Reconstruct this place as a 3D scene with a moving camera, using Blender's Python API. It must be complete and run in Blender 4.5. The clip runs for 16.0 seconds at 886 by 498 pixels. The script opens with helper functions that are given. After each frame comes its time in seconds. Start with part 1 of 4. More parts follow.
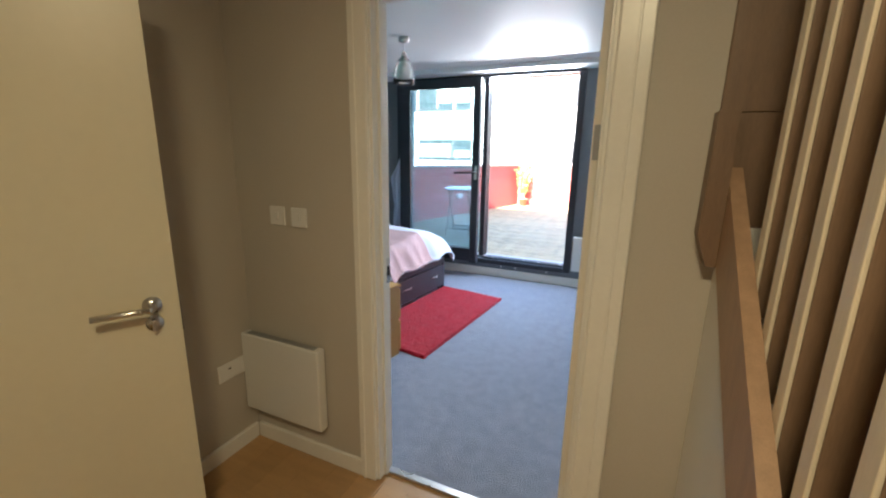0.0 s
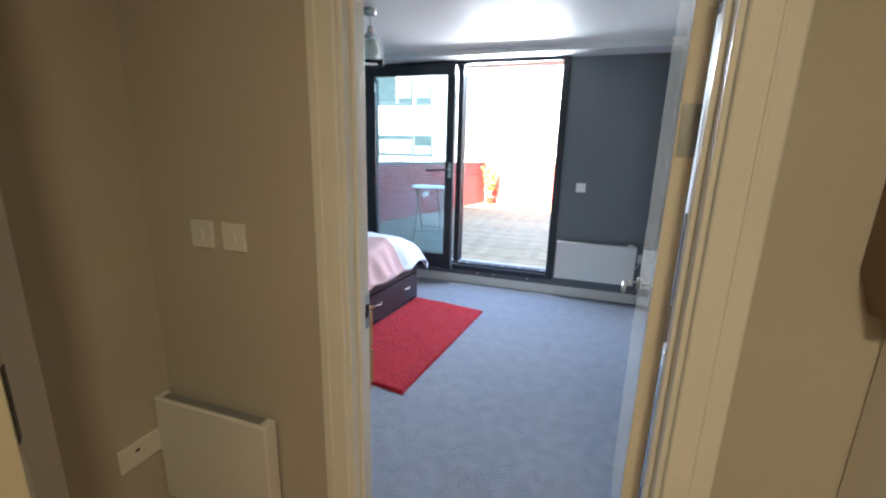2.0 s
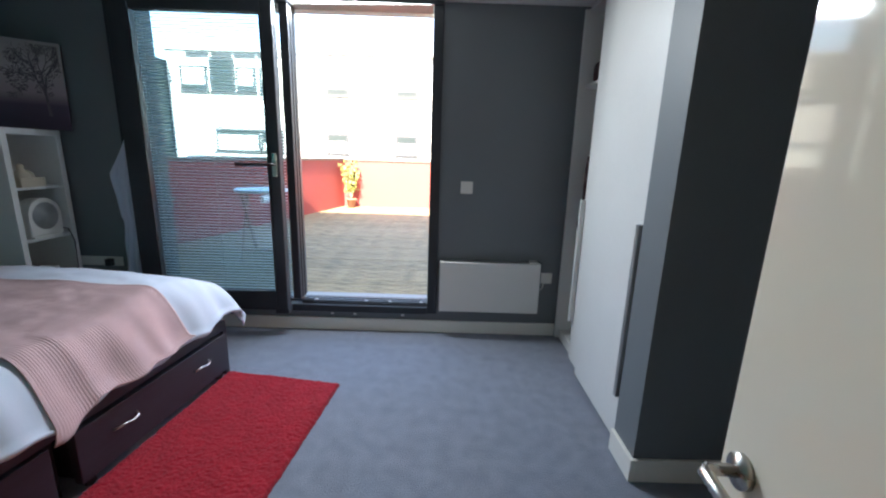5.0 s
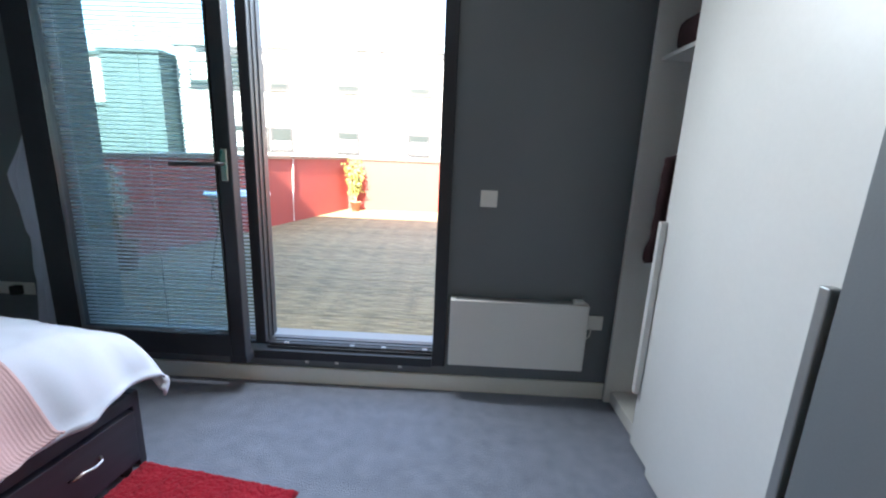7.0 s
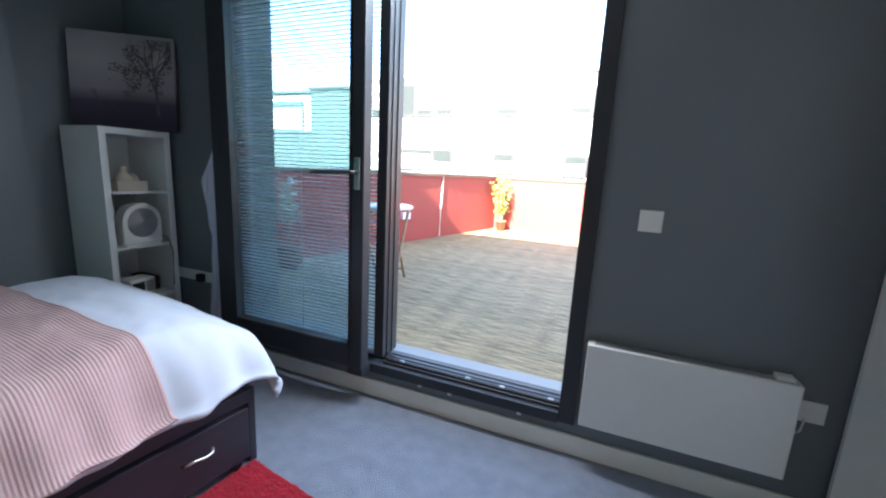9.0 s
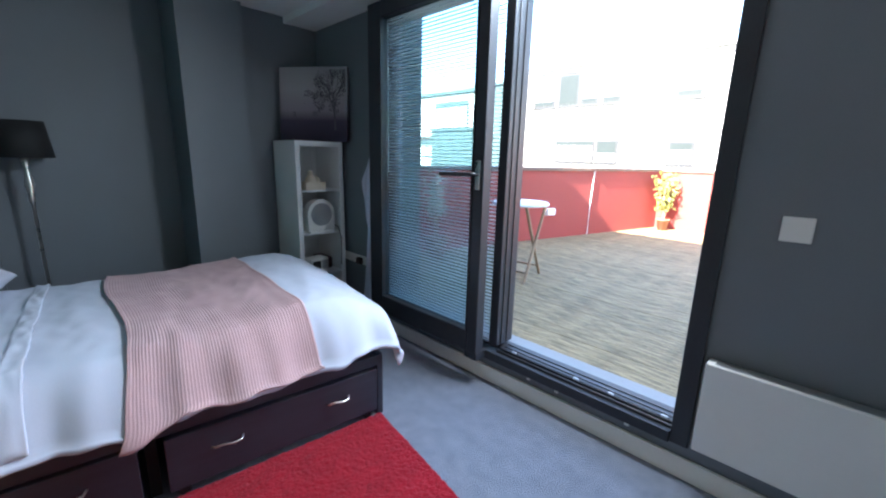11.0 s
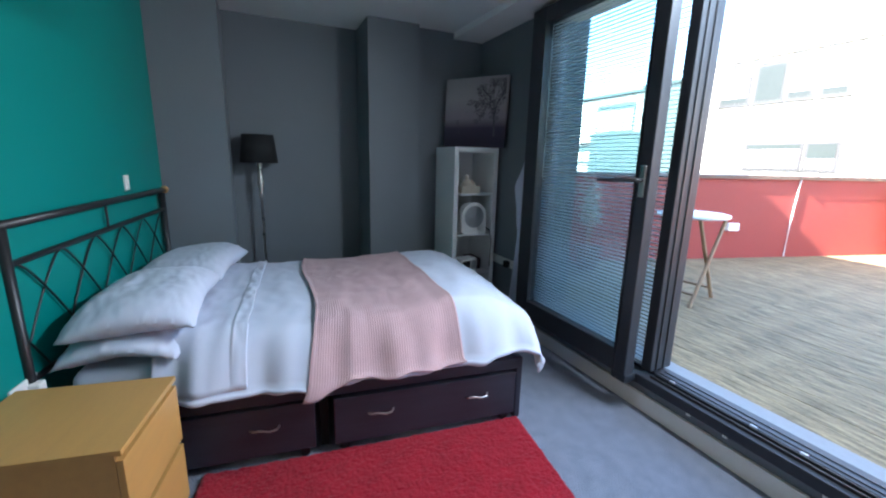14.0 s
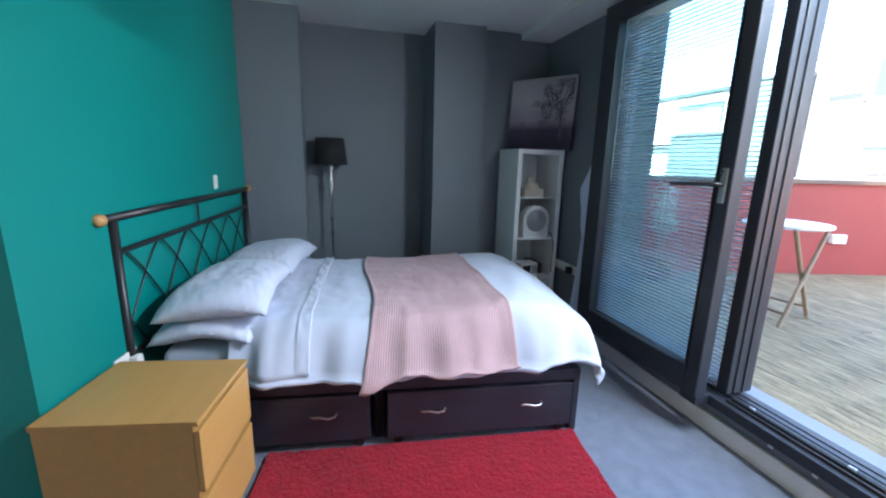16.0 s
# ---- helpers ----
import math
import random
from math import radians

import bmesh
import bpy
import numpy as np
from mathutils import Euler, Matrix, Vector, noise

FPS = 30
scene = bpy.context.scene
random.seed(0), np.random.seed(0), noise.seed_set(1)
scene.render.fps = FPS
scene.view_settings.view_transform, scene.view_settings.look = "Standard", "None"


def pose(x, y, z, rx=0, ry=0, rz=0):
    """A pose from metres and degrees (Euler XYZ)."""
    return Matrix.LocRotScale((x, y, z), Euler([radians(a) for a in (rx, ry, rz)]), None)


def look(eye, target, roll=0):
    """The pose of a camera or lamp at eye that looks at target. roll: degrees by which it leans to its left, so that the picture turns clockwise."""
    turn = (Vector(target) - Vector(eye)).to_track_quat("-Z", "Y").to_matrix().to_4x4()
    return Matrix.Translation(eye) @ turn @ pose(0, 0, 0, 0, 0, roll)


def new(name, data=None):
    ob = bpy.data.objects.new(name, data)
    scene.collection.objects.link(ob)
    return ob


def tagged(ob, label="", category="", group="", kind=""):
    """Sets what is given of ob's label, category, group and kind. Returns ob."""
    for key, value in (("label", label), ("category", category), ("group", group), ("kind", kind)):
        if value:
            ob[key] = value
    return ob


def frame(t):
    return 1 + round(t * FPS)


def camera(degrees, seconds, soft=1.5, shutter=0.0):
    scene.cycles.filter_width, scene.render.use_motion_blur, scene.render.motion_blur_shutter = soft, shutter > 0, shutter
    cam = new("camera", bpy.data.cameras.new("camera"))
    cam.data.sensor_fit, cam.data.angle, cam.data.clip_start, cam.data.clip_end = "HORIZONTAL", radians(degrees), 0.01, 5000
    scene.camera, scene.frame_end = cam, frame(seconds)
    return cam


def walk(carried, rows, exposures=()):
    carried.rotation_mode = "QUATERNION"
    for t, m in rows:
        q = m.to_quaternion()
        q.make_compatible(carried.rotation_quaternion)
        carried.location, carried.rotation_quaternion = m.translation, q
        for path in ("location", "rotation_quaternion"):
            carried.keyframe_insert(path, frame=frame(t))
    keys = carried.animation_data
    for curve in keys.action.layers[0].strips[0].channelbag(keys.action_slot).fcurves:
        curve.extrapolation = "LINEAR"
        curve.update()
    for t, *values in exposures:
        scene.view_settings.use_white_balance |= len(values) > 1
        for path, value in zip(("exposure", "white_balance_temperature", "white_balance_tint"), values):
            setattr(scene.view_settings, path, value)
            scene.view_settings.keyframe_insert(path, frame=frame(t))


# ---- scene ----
cam = camera(95.0, 16.0, soft=2.2)
PATH = [
    (0, (-0.126, -0.084, 1.477), (-0.923, 1.694, 1.028), 1.0),
    (0.5, (-0.127, -0.059, 1.471), (-0.916, 1.724, 1.025), 1.1),
    (1, (-0.179, 0.016, 1.463), (-0.94, 1.811, 1.018), 1.0),
    (1.5, (-0.309, 0.163, 1.466), (-1.012, 1.98, 1.011), 1.3),
    (2, (-0.448, 0.326, 1.466), (-1.06, 2.173, 1.004), 1.5),
    (2.5, (-0.518, 0.53, 1.464), (-1.01, 2.411, 0.993), 1.8),
    (3, (-0.594, 0.797, 1.443), (-0.934, 2.713, 0.981), 1.8),
    (3.5, (-0.624, 1.006, 1.434), (-0.83, 2.94, 0.967), 2.0),
    (4, (-0.664, 1.242, 1.416), (-0.755, 3.186, 0.956), 1.9),
    (4.5, (-0.642, 1.396, 1.391), (-0.652, 3.344, 0.939), 2.0),
    (4.7, (-0.622, 1.501, 1.378), (-0.611, 3.451, 0.933), 1.8),
    (7, (-0.629, 2.5, 1.37), (-0.675, 4.449, 0.923), 2.4),
    (7.5, (-0.612, 2.655, 1.345), (-0.817, 4.597, 0.913), 2.2),
    (8, (-0.599, 2.785, 1.322), (-1.011, 4.697, 0.907), 2.1),
    (8.5, (-0.62, 2.813, 1.312), (-1.197, 4.689, 0.926), 2.7),
    (11, (-0.329, 2.823, 1.371), (-1.705, 4.206, 0.931), 1.5),
    (11.5, (-0.336, 2.768, 1.374), (-1.793, 4.065, 0.932), 1.5),
    (12, (-0.338, 2.713, 1.364), (-1.865, 3.929, 0.928), 1.4),
    (12.5, (-0.328, 2.701, 1.358), (-1.924, 3.825, 0.923), 1.5),
    (13, (-0.319, 2.728, 1.359), (-1.979, 3.758, 0.929), 1.4),
    (13.5, (-0.318, 2.764, 1.355), (-2.042, 3.684, 0.929), 1.4),
    (14, (-0.314, 2.796, 1.361), (-2.096, 3.598, 0.933), 1.4),
    (14.5, (-0.305, 2.821, 1.362), (-2.136, 3.504, 0.936), 1.2),
    (15, (-0.305, 2.822, 1.36), (-2.165, 3.421, 0.935), 1.3),
    (15.5, (-0.299, 2.831, 1.362), (-2.18, 3.363, 0.937), 1.3),
    (16, (-0.303, 2.822, 1.358), (-2.19, 3.333, 0.935), 1.5),
]
EXPOSURES = [(0.0, 4.2, 6150, 10), (1.5, 4.2, 6150, 10), (2.5, 4.05, 6250, 10), (3.5, 3.62, 6600, 10), (4.5, 3.38, 6650, 10), (7.0, 3.48, 6750, 10), (8.5, 3.55, 6550, 10), (11.0, 3.58, 6200, 10), (12.5, 3.58, 6150, 10), (14.0, 3.58, 6120, 10), (16.0, 3.88, 6120, 10)]

walk(cam, [(t, look(eye, target, roll)) for t, eye, target, roll in PATH],
     exposures=EXPOSURES)

# ---- world, sun and lamps ----
world = bpy.data.worlds.new("world")
scene.world = world
world.use_nodes = True
wn = world.node_tree.nodes
sky = wn.new("ShaderNodeTexSky")
sky.sky_type = "NISHITA"
sky.sun_disc = False
sky.sun_elevation, sky.sun_rotation = radians(36), radians(188)
wn["Background"].inputs["Strength"].default_value = 0.15
world.node_tree.links.new(sky.outputs["Color"], wn["Background"].inputs["Color"])
sun_data = bpy.data.lights.new("sun", "SUN")
sun_data.energy, sun_data.angle, sun_data.color = 4.8, radians(0.5), (1.0, 0.95, 0.87)
sun = new("sun", sun_data)
SUN_AZ, SUN_EL = radians(188), radians(36)
sun_from = Vector((math.sin(SUN_AZ) * math.cos(SUN_EL), math.cos(SUN_AZ) * math.cos(SUN_EL), math.sin(SUN_EL)))
sun.matrix_world = look(sun_from * 40, (0, 0, 0))
hall_data = bpy.data.lights.new("hall_ceiling_light", "AREA")
hall_data.shape, hall_data.size, hall_data.energy, hall_data.color = "DISK", 0.30, 1.4, (1.0, 0.82, 0.48)
hall_light = new("hall_ceiling_light", hall_data)
hall_light.matrix_world = pose(-0.12, -0.42, 2.405)

# added fill strip under the open balcony door's head, standing in for sky light
fill_data = bpy.data.lights.new("door_head_fill", "AREA")
fill_data.shape, fill_data.size, fill_data.size_y, fill_data.energy, fill_data.color = "RECTANGLE", 0.96, 0.07, 5.0, (0.82, 0.92, 1.0)
fill_data.spread = radians(160)
fill_light = new("door_head_fill", fill_data)
fill_light.matrix_world = look((-1.22, 4.745, 2.326), (-1.32, 3.1, 0.80))

# ---- materials ----
def material(name, colour, rough=0.6, vary=0.12, scale=6.0, fine=60.0, bump=0.1, depth=0.002, metal=0.0, stretch=(1, 1, 1), sheen=0.0, coat=0.0, tint=None, island=0.0, spec=0.5):
    m = bpy.data.materials.new(name)
    m.use_nodes = True
    n, l = m.node_tree.nodes, m.node_tree.links
    b = n["Principled BSDF"]
    co = n.new("ShaderNodeTexCoord")
    mp = n.new("ShaderNodeMapping")
    mp.inputs["Scale"].default_value = stretch
    l.new(co.outputs["Object"], mp.inputs["Vector"])
    big, small = n.new("ShaderNodeTexNoise"), n.new("ShaderNodeTexNoise")
    for tex, sc, det in ((big, scale, 4), (small, fine, 3)):
        tex.inputs["Scale"].default_value, tex.inputs["Detail"].default_value = sc, det
        l.new(mp.outputs["Vector"], tex.inputs["Vector"])
    mix = n.new("ShaderNodeMath")
    mix.operation = "MULTIPLY_ADD"
    mix.inputs[1].default_value = 0.6
    l.new(big.outputs["Fac"], mix.inputs[0])
    half = n.new("ShaderNodeMath")
    half.operation = "MULTIPLY"
    half.inputs[1].default_value = 0.4
    l.new(small.outputs["Fac"], half.inputs[0])
    l.new(half.outputs[0], mix.inputs[2])
    fac = mix.outputs[0]
    if island:
        info = n.new("ShaderNodeObjectInfo")
        isl = n.new("ShaderNodeMath")
        isl.operation = "MULTIPLY_ADD"
        isl.inputs[1].default_value = island
        l.new(info.outputs["Random"], isl.inputs[0])
        l.new(fac, isl.inputs[2])
        fac = isl.outputs[0]
    ramp = n.new("ShaderNodeValToRGB")
    other = tint or colour
    ramp.color_ramp.elements[0].position, ramp.color_ramp.elements[1].position = 0.3, 0.72 + island
    ramp.color_ramp.elements[0].color = (*[c * (1 - vary) for c in colour], 1)
    ramp.color_ramp.elements[1].color = (*[min(1, c * (1 + vary)) for c in other], 1)
    l.new(fac, ramp.inputs["Fac"])
    l.new(ramp.outputs["Color"], b.inputs["Base Color"])
    rr = n.new("ShaderNodeMapRange")
    rr.inputs["To Min"].default_value, rr.inputs["To Max"].default_value = max(0.02, rough * 0.88), min(1, rough * 1.12)
    l.new(big.outputs["Fac"], rr.inputs["Value"])
    l.new(rr.outputs["Result"], b.inputs["Roughness"])
    b.inputs["Metallic"].default_value = metal
    b.inputs["Specular IOR Level"].default_value = spec
    b.inputs["Sheen Weight"].default_value = sheen
    b.inputs["Coat Weight"].default_value = coat
    if bump:
        bp = n.new("ShaderNodeBump")
        bp.inputs["Strength"].default_value, bp.inputs["Distance"].default_value = bump, depth
        l.new(small.outputs["Fac"], bp.inputs["Height"])
        l.new(bp.outputs["Normal"], b.inputs["Normal"])
    return m


M_GREY = material("dark grey wall paint", (0.152, 0.167, 0.184), 0.55, 0.06, 2.5, 140, 0.15)
M_TEAL = material("teal wall paint", (0.0, 0.205, 0.180), 0.5, 0.05, 2.0, 140, 0.15)
M_HALL = material("beige hall paint", (0.50, 0.46, 0.40), 0.6, 0.05, 2.0, 140, 0.15)
M_WHITE = material("white emulsion", (0.78, 0.77, 0.75), 0.6, 0.03, 3.0, 120, 0.12)
M_GLOSS = material("white satin woodwork", (0.78, 0.76, 0.71), 0.3, 0.04, 5.0, 60, 0.06)
M_LEAF = material("white gloss door paint", (0.80, 0.745, 0.63), 0.06, 0.03, 2.0, 5, 0.03, 0.003, spec=0.26)
M_HDOOR = material("cream door paint", (0.60, 0.55, 0.41), 0.35, 0.03, 2.0, 30, 0.05)
M_CARPET = material("blue grey carpet", (0.20, 0.22, 0.278), 0.95, 0.22, 13.0, 150, 0.9, 0.010, sheen=0.3, spec=0.1)
M_RUG = material("red shaggy rug", (0.30, 0.010, 0.022), 0.9, 0.24, 14.0, 150, 0.7, 0.008, sheen=0.12, spec=0.1)
M_FLOOR = material("honey wood laminate", (0.42, 0.25, 0.11), 0.4, 0.22, 3.0, 30, 0.08, stretch=(1, 9, 1), island=0.25)
M_BIRCH = material("birch veneer", (0.49, 0.265, 0.080), 0.42, 0.08, 4.0, 40, 0.05, stretch=(1, 8, 8))
M_BED = material("black brown bed wood", (0.029, 0.028, 0.041), 0.5, 0.25, 4.0, 50, 0.08, stretch=(8, 1, 8))
M_IRON = material("black painted steel", (0.014, 0.014, 0.016), 0.4, 0.15, 8.0, 90, 0.05)
M_LINEN = material("white cotton bedding", (0.54, 0.575, 0.68), 0.85, 0.05, 5.0, 220, 0.25, 0.001, sheen=0.1, spec=0.15)
M_PINK = material("pale pink knit", (0.50, 0.335, 0.345), 0.9, 0.12, 7.0, 260, 0.5, 0.002, sheen=0.15, spec=0.1)
M_SHELF = material("white laminate", (0.72, 0.72, 0.71), 0.4, 0.03, 4.0, 60, 0.03)
M_FRAME = material("anthracite aluminium", (0.036, 0.039, 0.046), 0.42, 0.12, 6.0, 90, 0.05)
M_FRAME.node_tree.nodes["Principled BSDF"].inputs["Specular IOR Level"].default_value = 0.3
M_STEEL = material("brushed steel", (0.58, 0.56, 0.53), 0.28, 0.06, 9.0, 80, 0.05, metal=1.0)
M_GREYALU = material("grey anodised handle", (0.36, 0.37, 0.38), 0.35, 0.06, 9.0, 80, 0.05, metal=0.6)
M_SLAT = material("white blind slat", (0.74, 0.76, 0.76), 0.45, 0.03, 9.0, 60, 0.03)
M_BLACK = material("black fabric", (0.010, 0.010, 0.011), 0.8, 0.2, 8.0, 200, 0.3)
M_DARK = material("dark maroon cloth", (0.05, 0.022, 0.026), 0.9, 0.25, 8.0, 120, 0.4)
M_DECK = material("weathered decking", (0.120, 0.085, 0.034), 0.78, 0.25, 4.2, 30, 0.5, 0.003, stretch=(1.5, 9, 9), tint=(0.285, 0.215, 0.112), island=0.05)
for node in M_DECK.node_tree.nodes:
    if node.bl_idname == "ShaderNodeValToRGB":
        node.color_ramp.elements[0].position, node.color_ramp.elements[1].position = 0.40, 0.66
M_RED = material("red painted render", (0.27, 0.044, 0.033), 0.7, 0.10, 2.0, 60, 0.4, 0.003)
M_COPING = material("weathered coping", (0.13, 0.085, 0.06), 0.7, 0.2, 3.0, 30, 0.3)
M_FACADE = material("white facade render", (0.34, 0.33, 0.305), 0.8, 0.06, 0.6, 20, 0.2)
M_CLAD = material("grey green cladding", (0.036, 0.060, 0.058), 0.6, 0.1, 0.5, 10, 0.1)
M_TEAK = material("weathered teak", (0.30, 0.20, 0.12), 0.7, 0.25, 6.0, 50, 0.2, stretch=(6, 6, 1))
M_PLASTIC = material("white plastic", (0.74, 0.73, 0.70), 0.35, 0.02, 6.0, 60, 0.02)
M_PLEAF = material("plant leaf", (0.10, 0.17, 0.04), 0.55, 0.35, 12.0, 60, 0.1, tint=(0.24, 0.20, 0.05))
M_BLOOM = material("pale variegated leaf", (0.30, 0.36, 0.24), 0.6, 0.4, 14.0, 60, 0.1, tint=(0.62, 0.62, 0.52))
M_POT = material("terracotta pot", (0.30, 0.14, 0.08), 0.8, 0.15, 12.0, 70, 0.3)
M_BROWN = material("brown stained wood", (0.38, 0.24, 0.15), 0.45, 0.2, 4.0, 40, 0.08, stretch=(8, 8, 1))
M_DARKWOOD = material("dark brown wood", (0.20, 0.125, 0.078), 0.45, 0.2, 4.0, 40, 0.08, stretch=(8, 8, 1))
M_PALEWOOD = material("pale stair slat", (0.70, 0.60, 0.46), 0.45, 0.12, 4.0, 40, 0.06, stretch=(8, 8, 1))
M_GROUND = material("street asphalt", (0.06, 0.06, 0.06), 0.9, 0.2, 0.5, 20, 0.3)
M_CHARCOAL = material("dark window glass", (0.02, 0.026, 0.026), 0.35, 0.1, 1.0, 5, 0.0, spec=0.2)
M_BLIND = material("pale window blind", (0.36, 0.36, 0.33), 0.7, 0.06, 3.0, 30, 0.1)
M_CREAM = material("cream ceramic", (0.55, 0.48, 0.38), 0.4, 0.1, 14.0, 80, 0.05)
M_GOLD = material("turned beech finial", (0.46, 0.26, 0.10), 0.4, 0.15, 12.0, 60, 0.05)
M_CABLE = material("white cable", (0.65, 0.62, 0.58), 0.6, 0.05, 9.0, 40, 0.0)
M_ROOM = material("plain plaster", (0.35, 0.34, 0.33), 0.8, 0.05, 2.0, 60, 0.1)


def glass(name, colour, rough=0.0):
    m = bpy.data.materials.new(name)
    m.use_nodes = True
    b = m.node_tree.nodes["Principled BSDF"]
    b.inputs["Base Color"].default_value = (*colour, 1)
    b.inputs["Transmission Weight"].default_value = 1.0
    b.inputs["Roughness"].default_value = rough
    b.inputs["IOR"].default_value = 1.45
    return m


M_GLASS = glass("tinted pane glass", (0.67, 0.81, 0.85))
M_OUTSILL = material("dull grey sill", (0.22, 0.23, 0.235), 0.6, 0.12, 6.0, 60, 0.1)
M_BLADE = bpy.data.materials.new("translucent blind slat")
M_BLADE.use_nodes = True
bn, bl = M_BLADE.node_tree.nodes, M_BLADE.node_tree.links
bn["Principled BSDF"].inputs["Base Color"].default_value = (0.62, 0.67, 0.70, 1)
bn["Principled BSDF"].inputs["Roughness"].default_value = 0.45
trans, blend = bn.new("ShaderNodeBsdfTranslucent"), bn.new("ShaderNodeMixShader")
trans.inputs["Color"].default_value = (0.70, 0.76, 0.80, 1)
blend.inputs["Fac"].default_value = 0.12
bl.new(bn["Principled BSDF"].outputs[0], blend.inputs[1])
bl.new(trans.outputs[0], blend.inputs[2])
bl.new(blend.outputs[0], bn["Material Output"].inputs["Surface"])
M_SHADE = glass("clear pressed glass", (0.95, 0.95, 0.93), 0.08)


# ---- building helpers ----
def box(bm, x0, y0, z0, x1, y1, z1, bevel=0.0, seg=2):
    r = bmesh.ops.create_cube(bm, size=1.0, matrix=Matrix.LocRotScale(((x0 + x1) / 2, (y0 + y1) / 2, (z0 + z1) / 2), None, (abs(x1 - x0), abs(y1 - y0), abs(z1 - z0))))
    if bevel:
        edges = {e for v in r["verts"] for e in v.link_edges}
        bmesh.ops.bevel(bm, geom=list(edges), offset=bevel, segments=seg, affect="EDGES", profile=0.5)
    return bm


def boxed(*a, **k):
    return box(bmesh.new(), *a, **k)


def tube(bm, p, q, r, r2=None, seg=12):
    p, q = Vector(p), Vector(q)
    d = q - p
    m = Matrix.Translation((p + q) / 2) @ d.to_track_quat("Z", "Y").to_matrix().to_4x4()
    bmesh.ops.create_cone(bm, cap_ends=True, segments=seg, radius1=r, radius2=r if r2 is None else r2, depth=d.length, matrix=m)
    return bm


def bent(bm, pts, r, seg=8):
    """A round rod through points."""
    rings, pts = [], [Vector(p) for p in pts]
    for i, p in enumerate(pts):
        d = (pts[min(i + 1, len(pts) - 1)] - pts[max(i - 1, 0)]).normalized()
        q = d.to_track_quat("Z", "Y").to_matrix()
        rings.append([bm.verts.new(p + q @ Vector((r * math.cos(a), r * math.sin(a), 0))) for a in (2 * math.pi * k / seg for k in range(seg))])
    for a, b in zip(rings, rings[1:]):
        for k in range(seg):
            bm.faces.new((a[k], a[(k + 1) % seg], b[(k + 1) % seg], b[k]))
    bm.faces.new(rings[0][::-1])
    bm.faces.new(rings[-1])
    return bm


def lathe(bm, profile, at=(0, 0, 0), seg=28):
    rings = [[bm.verts.new((at[0] + r * math.cos(2 * math.pi * k / seg), at[1] + r * math.sin(2 * math.pi * k / seg), at[2] + z)) for k in range(seg)] for r, z in profile]
    for a, b in zip(rings, rings[1:]):
        for k in range(seg):
            bm.faces.new((a[k], a[(k + 1) % seg], b[(k + 1) % seg], b[k]))
    return bm


def sheet(fn, nu, nv):
    """A grid of points fn(a, b) for a, b from 0 to 1."""
    bm = bmesh.new()
    g = [[bm.verts.new(fn(i / nu, j / nv)) for j in range(nv + 1)] for i in range(nu + 1)]
    for i in range(nu):
        for j in range(nv):
            bm.faces.new((g[i][j], g[i + 1][j], g[i + 1][j + 1], g[i][j + 1]))
    return bm


def link(name, bm, mat, smooth=False):
    bmesh.ops.recalc_face_normals(bm, faces=bm.faces)
    me = bpy.data.meshes.new(name)
    bm.to_mesh(me)
    bm.free()
    me.materials.append(mat)
    if smooth:
        for p in me.polygons:
            p.use_smooth = True
    return new(name, me)


def part(name, bm, mat, parent, label="", smooth=False):
    ob = link(name, bm, mat, smooth)
    ob.parent = parent
    if label:
        ob["label"] = label
    return ob


def thing(name, m, label, category, group=""):
    ob = new(name)
    ob.empty_display_size = 0.05
    ob.matrix_world = m
    return tagged(ob, label, category, group)


def solid(name, bm, mat, label, category, smooth=False):
    return tagged(link(name, bm, mat, smooth), label, category)


def structure(name, bm, mat, label="", category="wall"):
    return tagged(link(name, bm, mat), label, category, kind="structure")


def thicken(ob, t, offset=-1.0):
    md = ob.modifiers.new("thickness", "SOLIDIFY")
    md.thickness, md.offset = t, offset
    return ob


def wrinkle(x, y, z, s):
    return noise.noise(Vector((x * s, y * s, z * s)))


def prism(bm, pts, z0, z1):
    lo = [bm.verts.new((x, y, z0)) for x, y in pts]
    hi = [bm.verts.new((x, y, z1)) for x, y in pts]
    n = len(pts)
    bm.faces.new(lo[::-1]), bm.faces.new(hi)
    for i in range(n):
        bm.faces.new((lo[i], lo[(i + 1) % n], hi[(i + 1) % n], hi[i]))
    return bm


# ---- large structure ----
H, SOFFIT, WY = 2.44, 2.39, 4.70
TX0, TY0, TX1, TY1 = -1.72, 1.908, -3.74, 2.165          # the teal wall's line
DX0, DX1, DH = -1.03, -0.21, 2.03                        # bedroom doorway
structure("floor", boxed(-4.6, 1.34, -0.2, 1.0, 5.0, 0.0), M_CARPET, "worn blue-grey cut pile bedroom carpet", "floor")
structure("ceiling", boxed(-4.6, 1.36, H, 1.0, 4.42, H + 0.25), M_WHITE, "white painted bedroom ceiling", "ceiling")
structure("ceiling_soffit", boxed(-4.6, 4.42, SOFFIT, 1.0, 5.05, H + 0.25), M_WHITE, "lower white ceiling strip along the window", "ceiling")
structure("wall_teal", prism(bmesh.new(), [(TX0, TY0), (TX0, 1.365), (-4.6, 1.365), (-4.6, TY1 + 0.05), (TX1 - 0.3, TY1 + 0.04)], 0, H), M_TEAL, "teal painted feature wall behind the bed")
structure("wall_pier", boxed(-4.6, 2.10, 0, -3.74, 2.60, H), M_GREY, "grey painted projecting wall pier")
structure("wall_alcove", boxed(-4.6, 2.60, 0, -4.13, 3.64, H), M_GREY, "grey painted alcove wall behind the lamp")
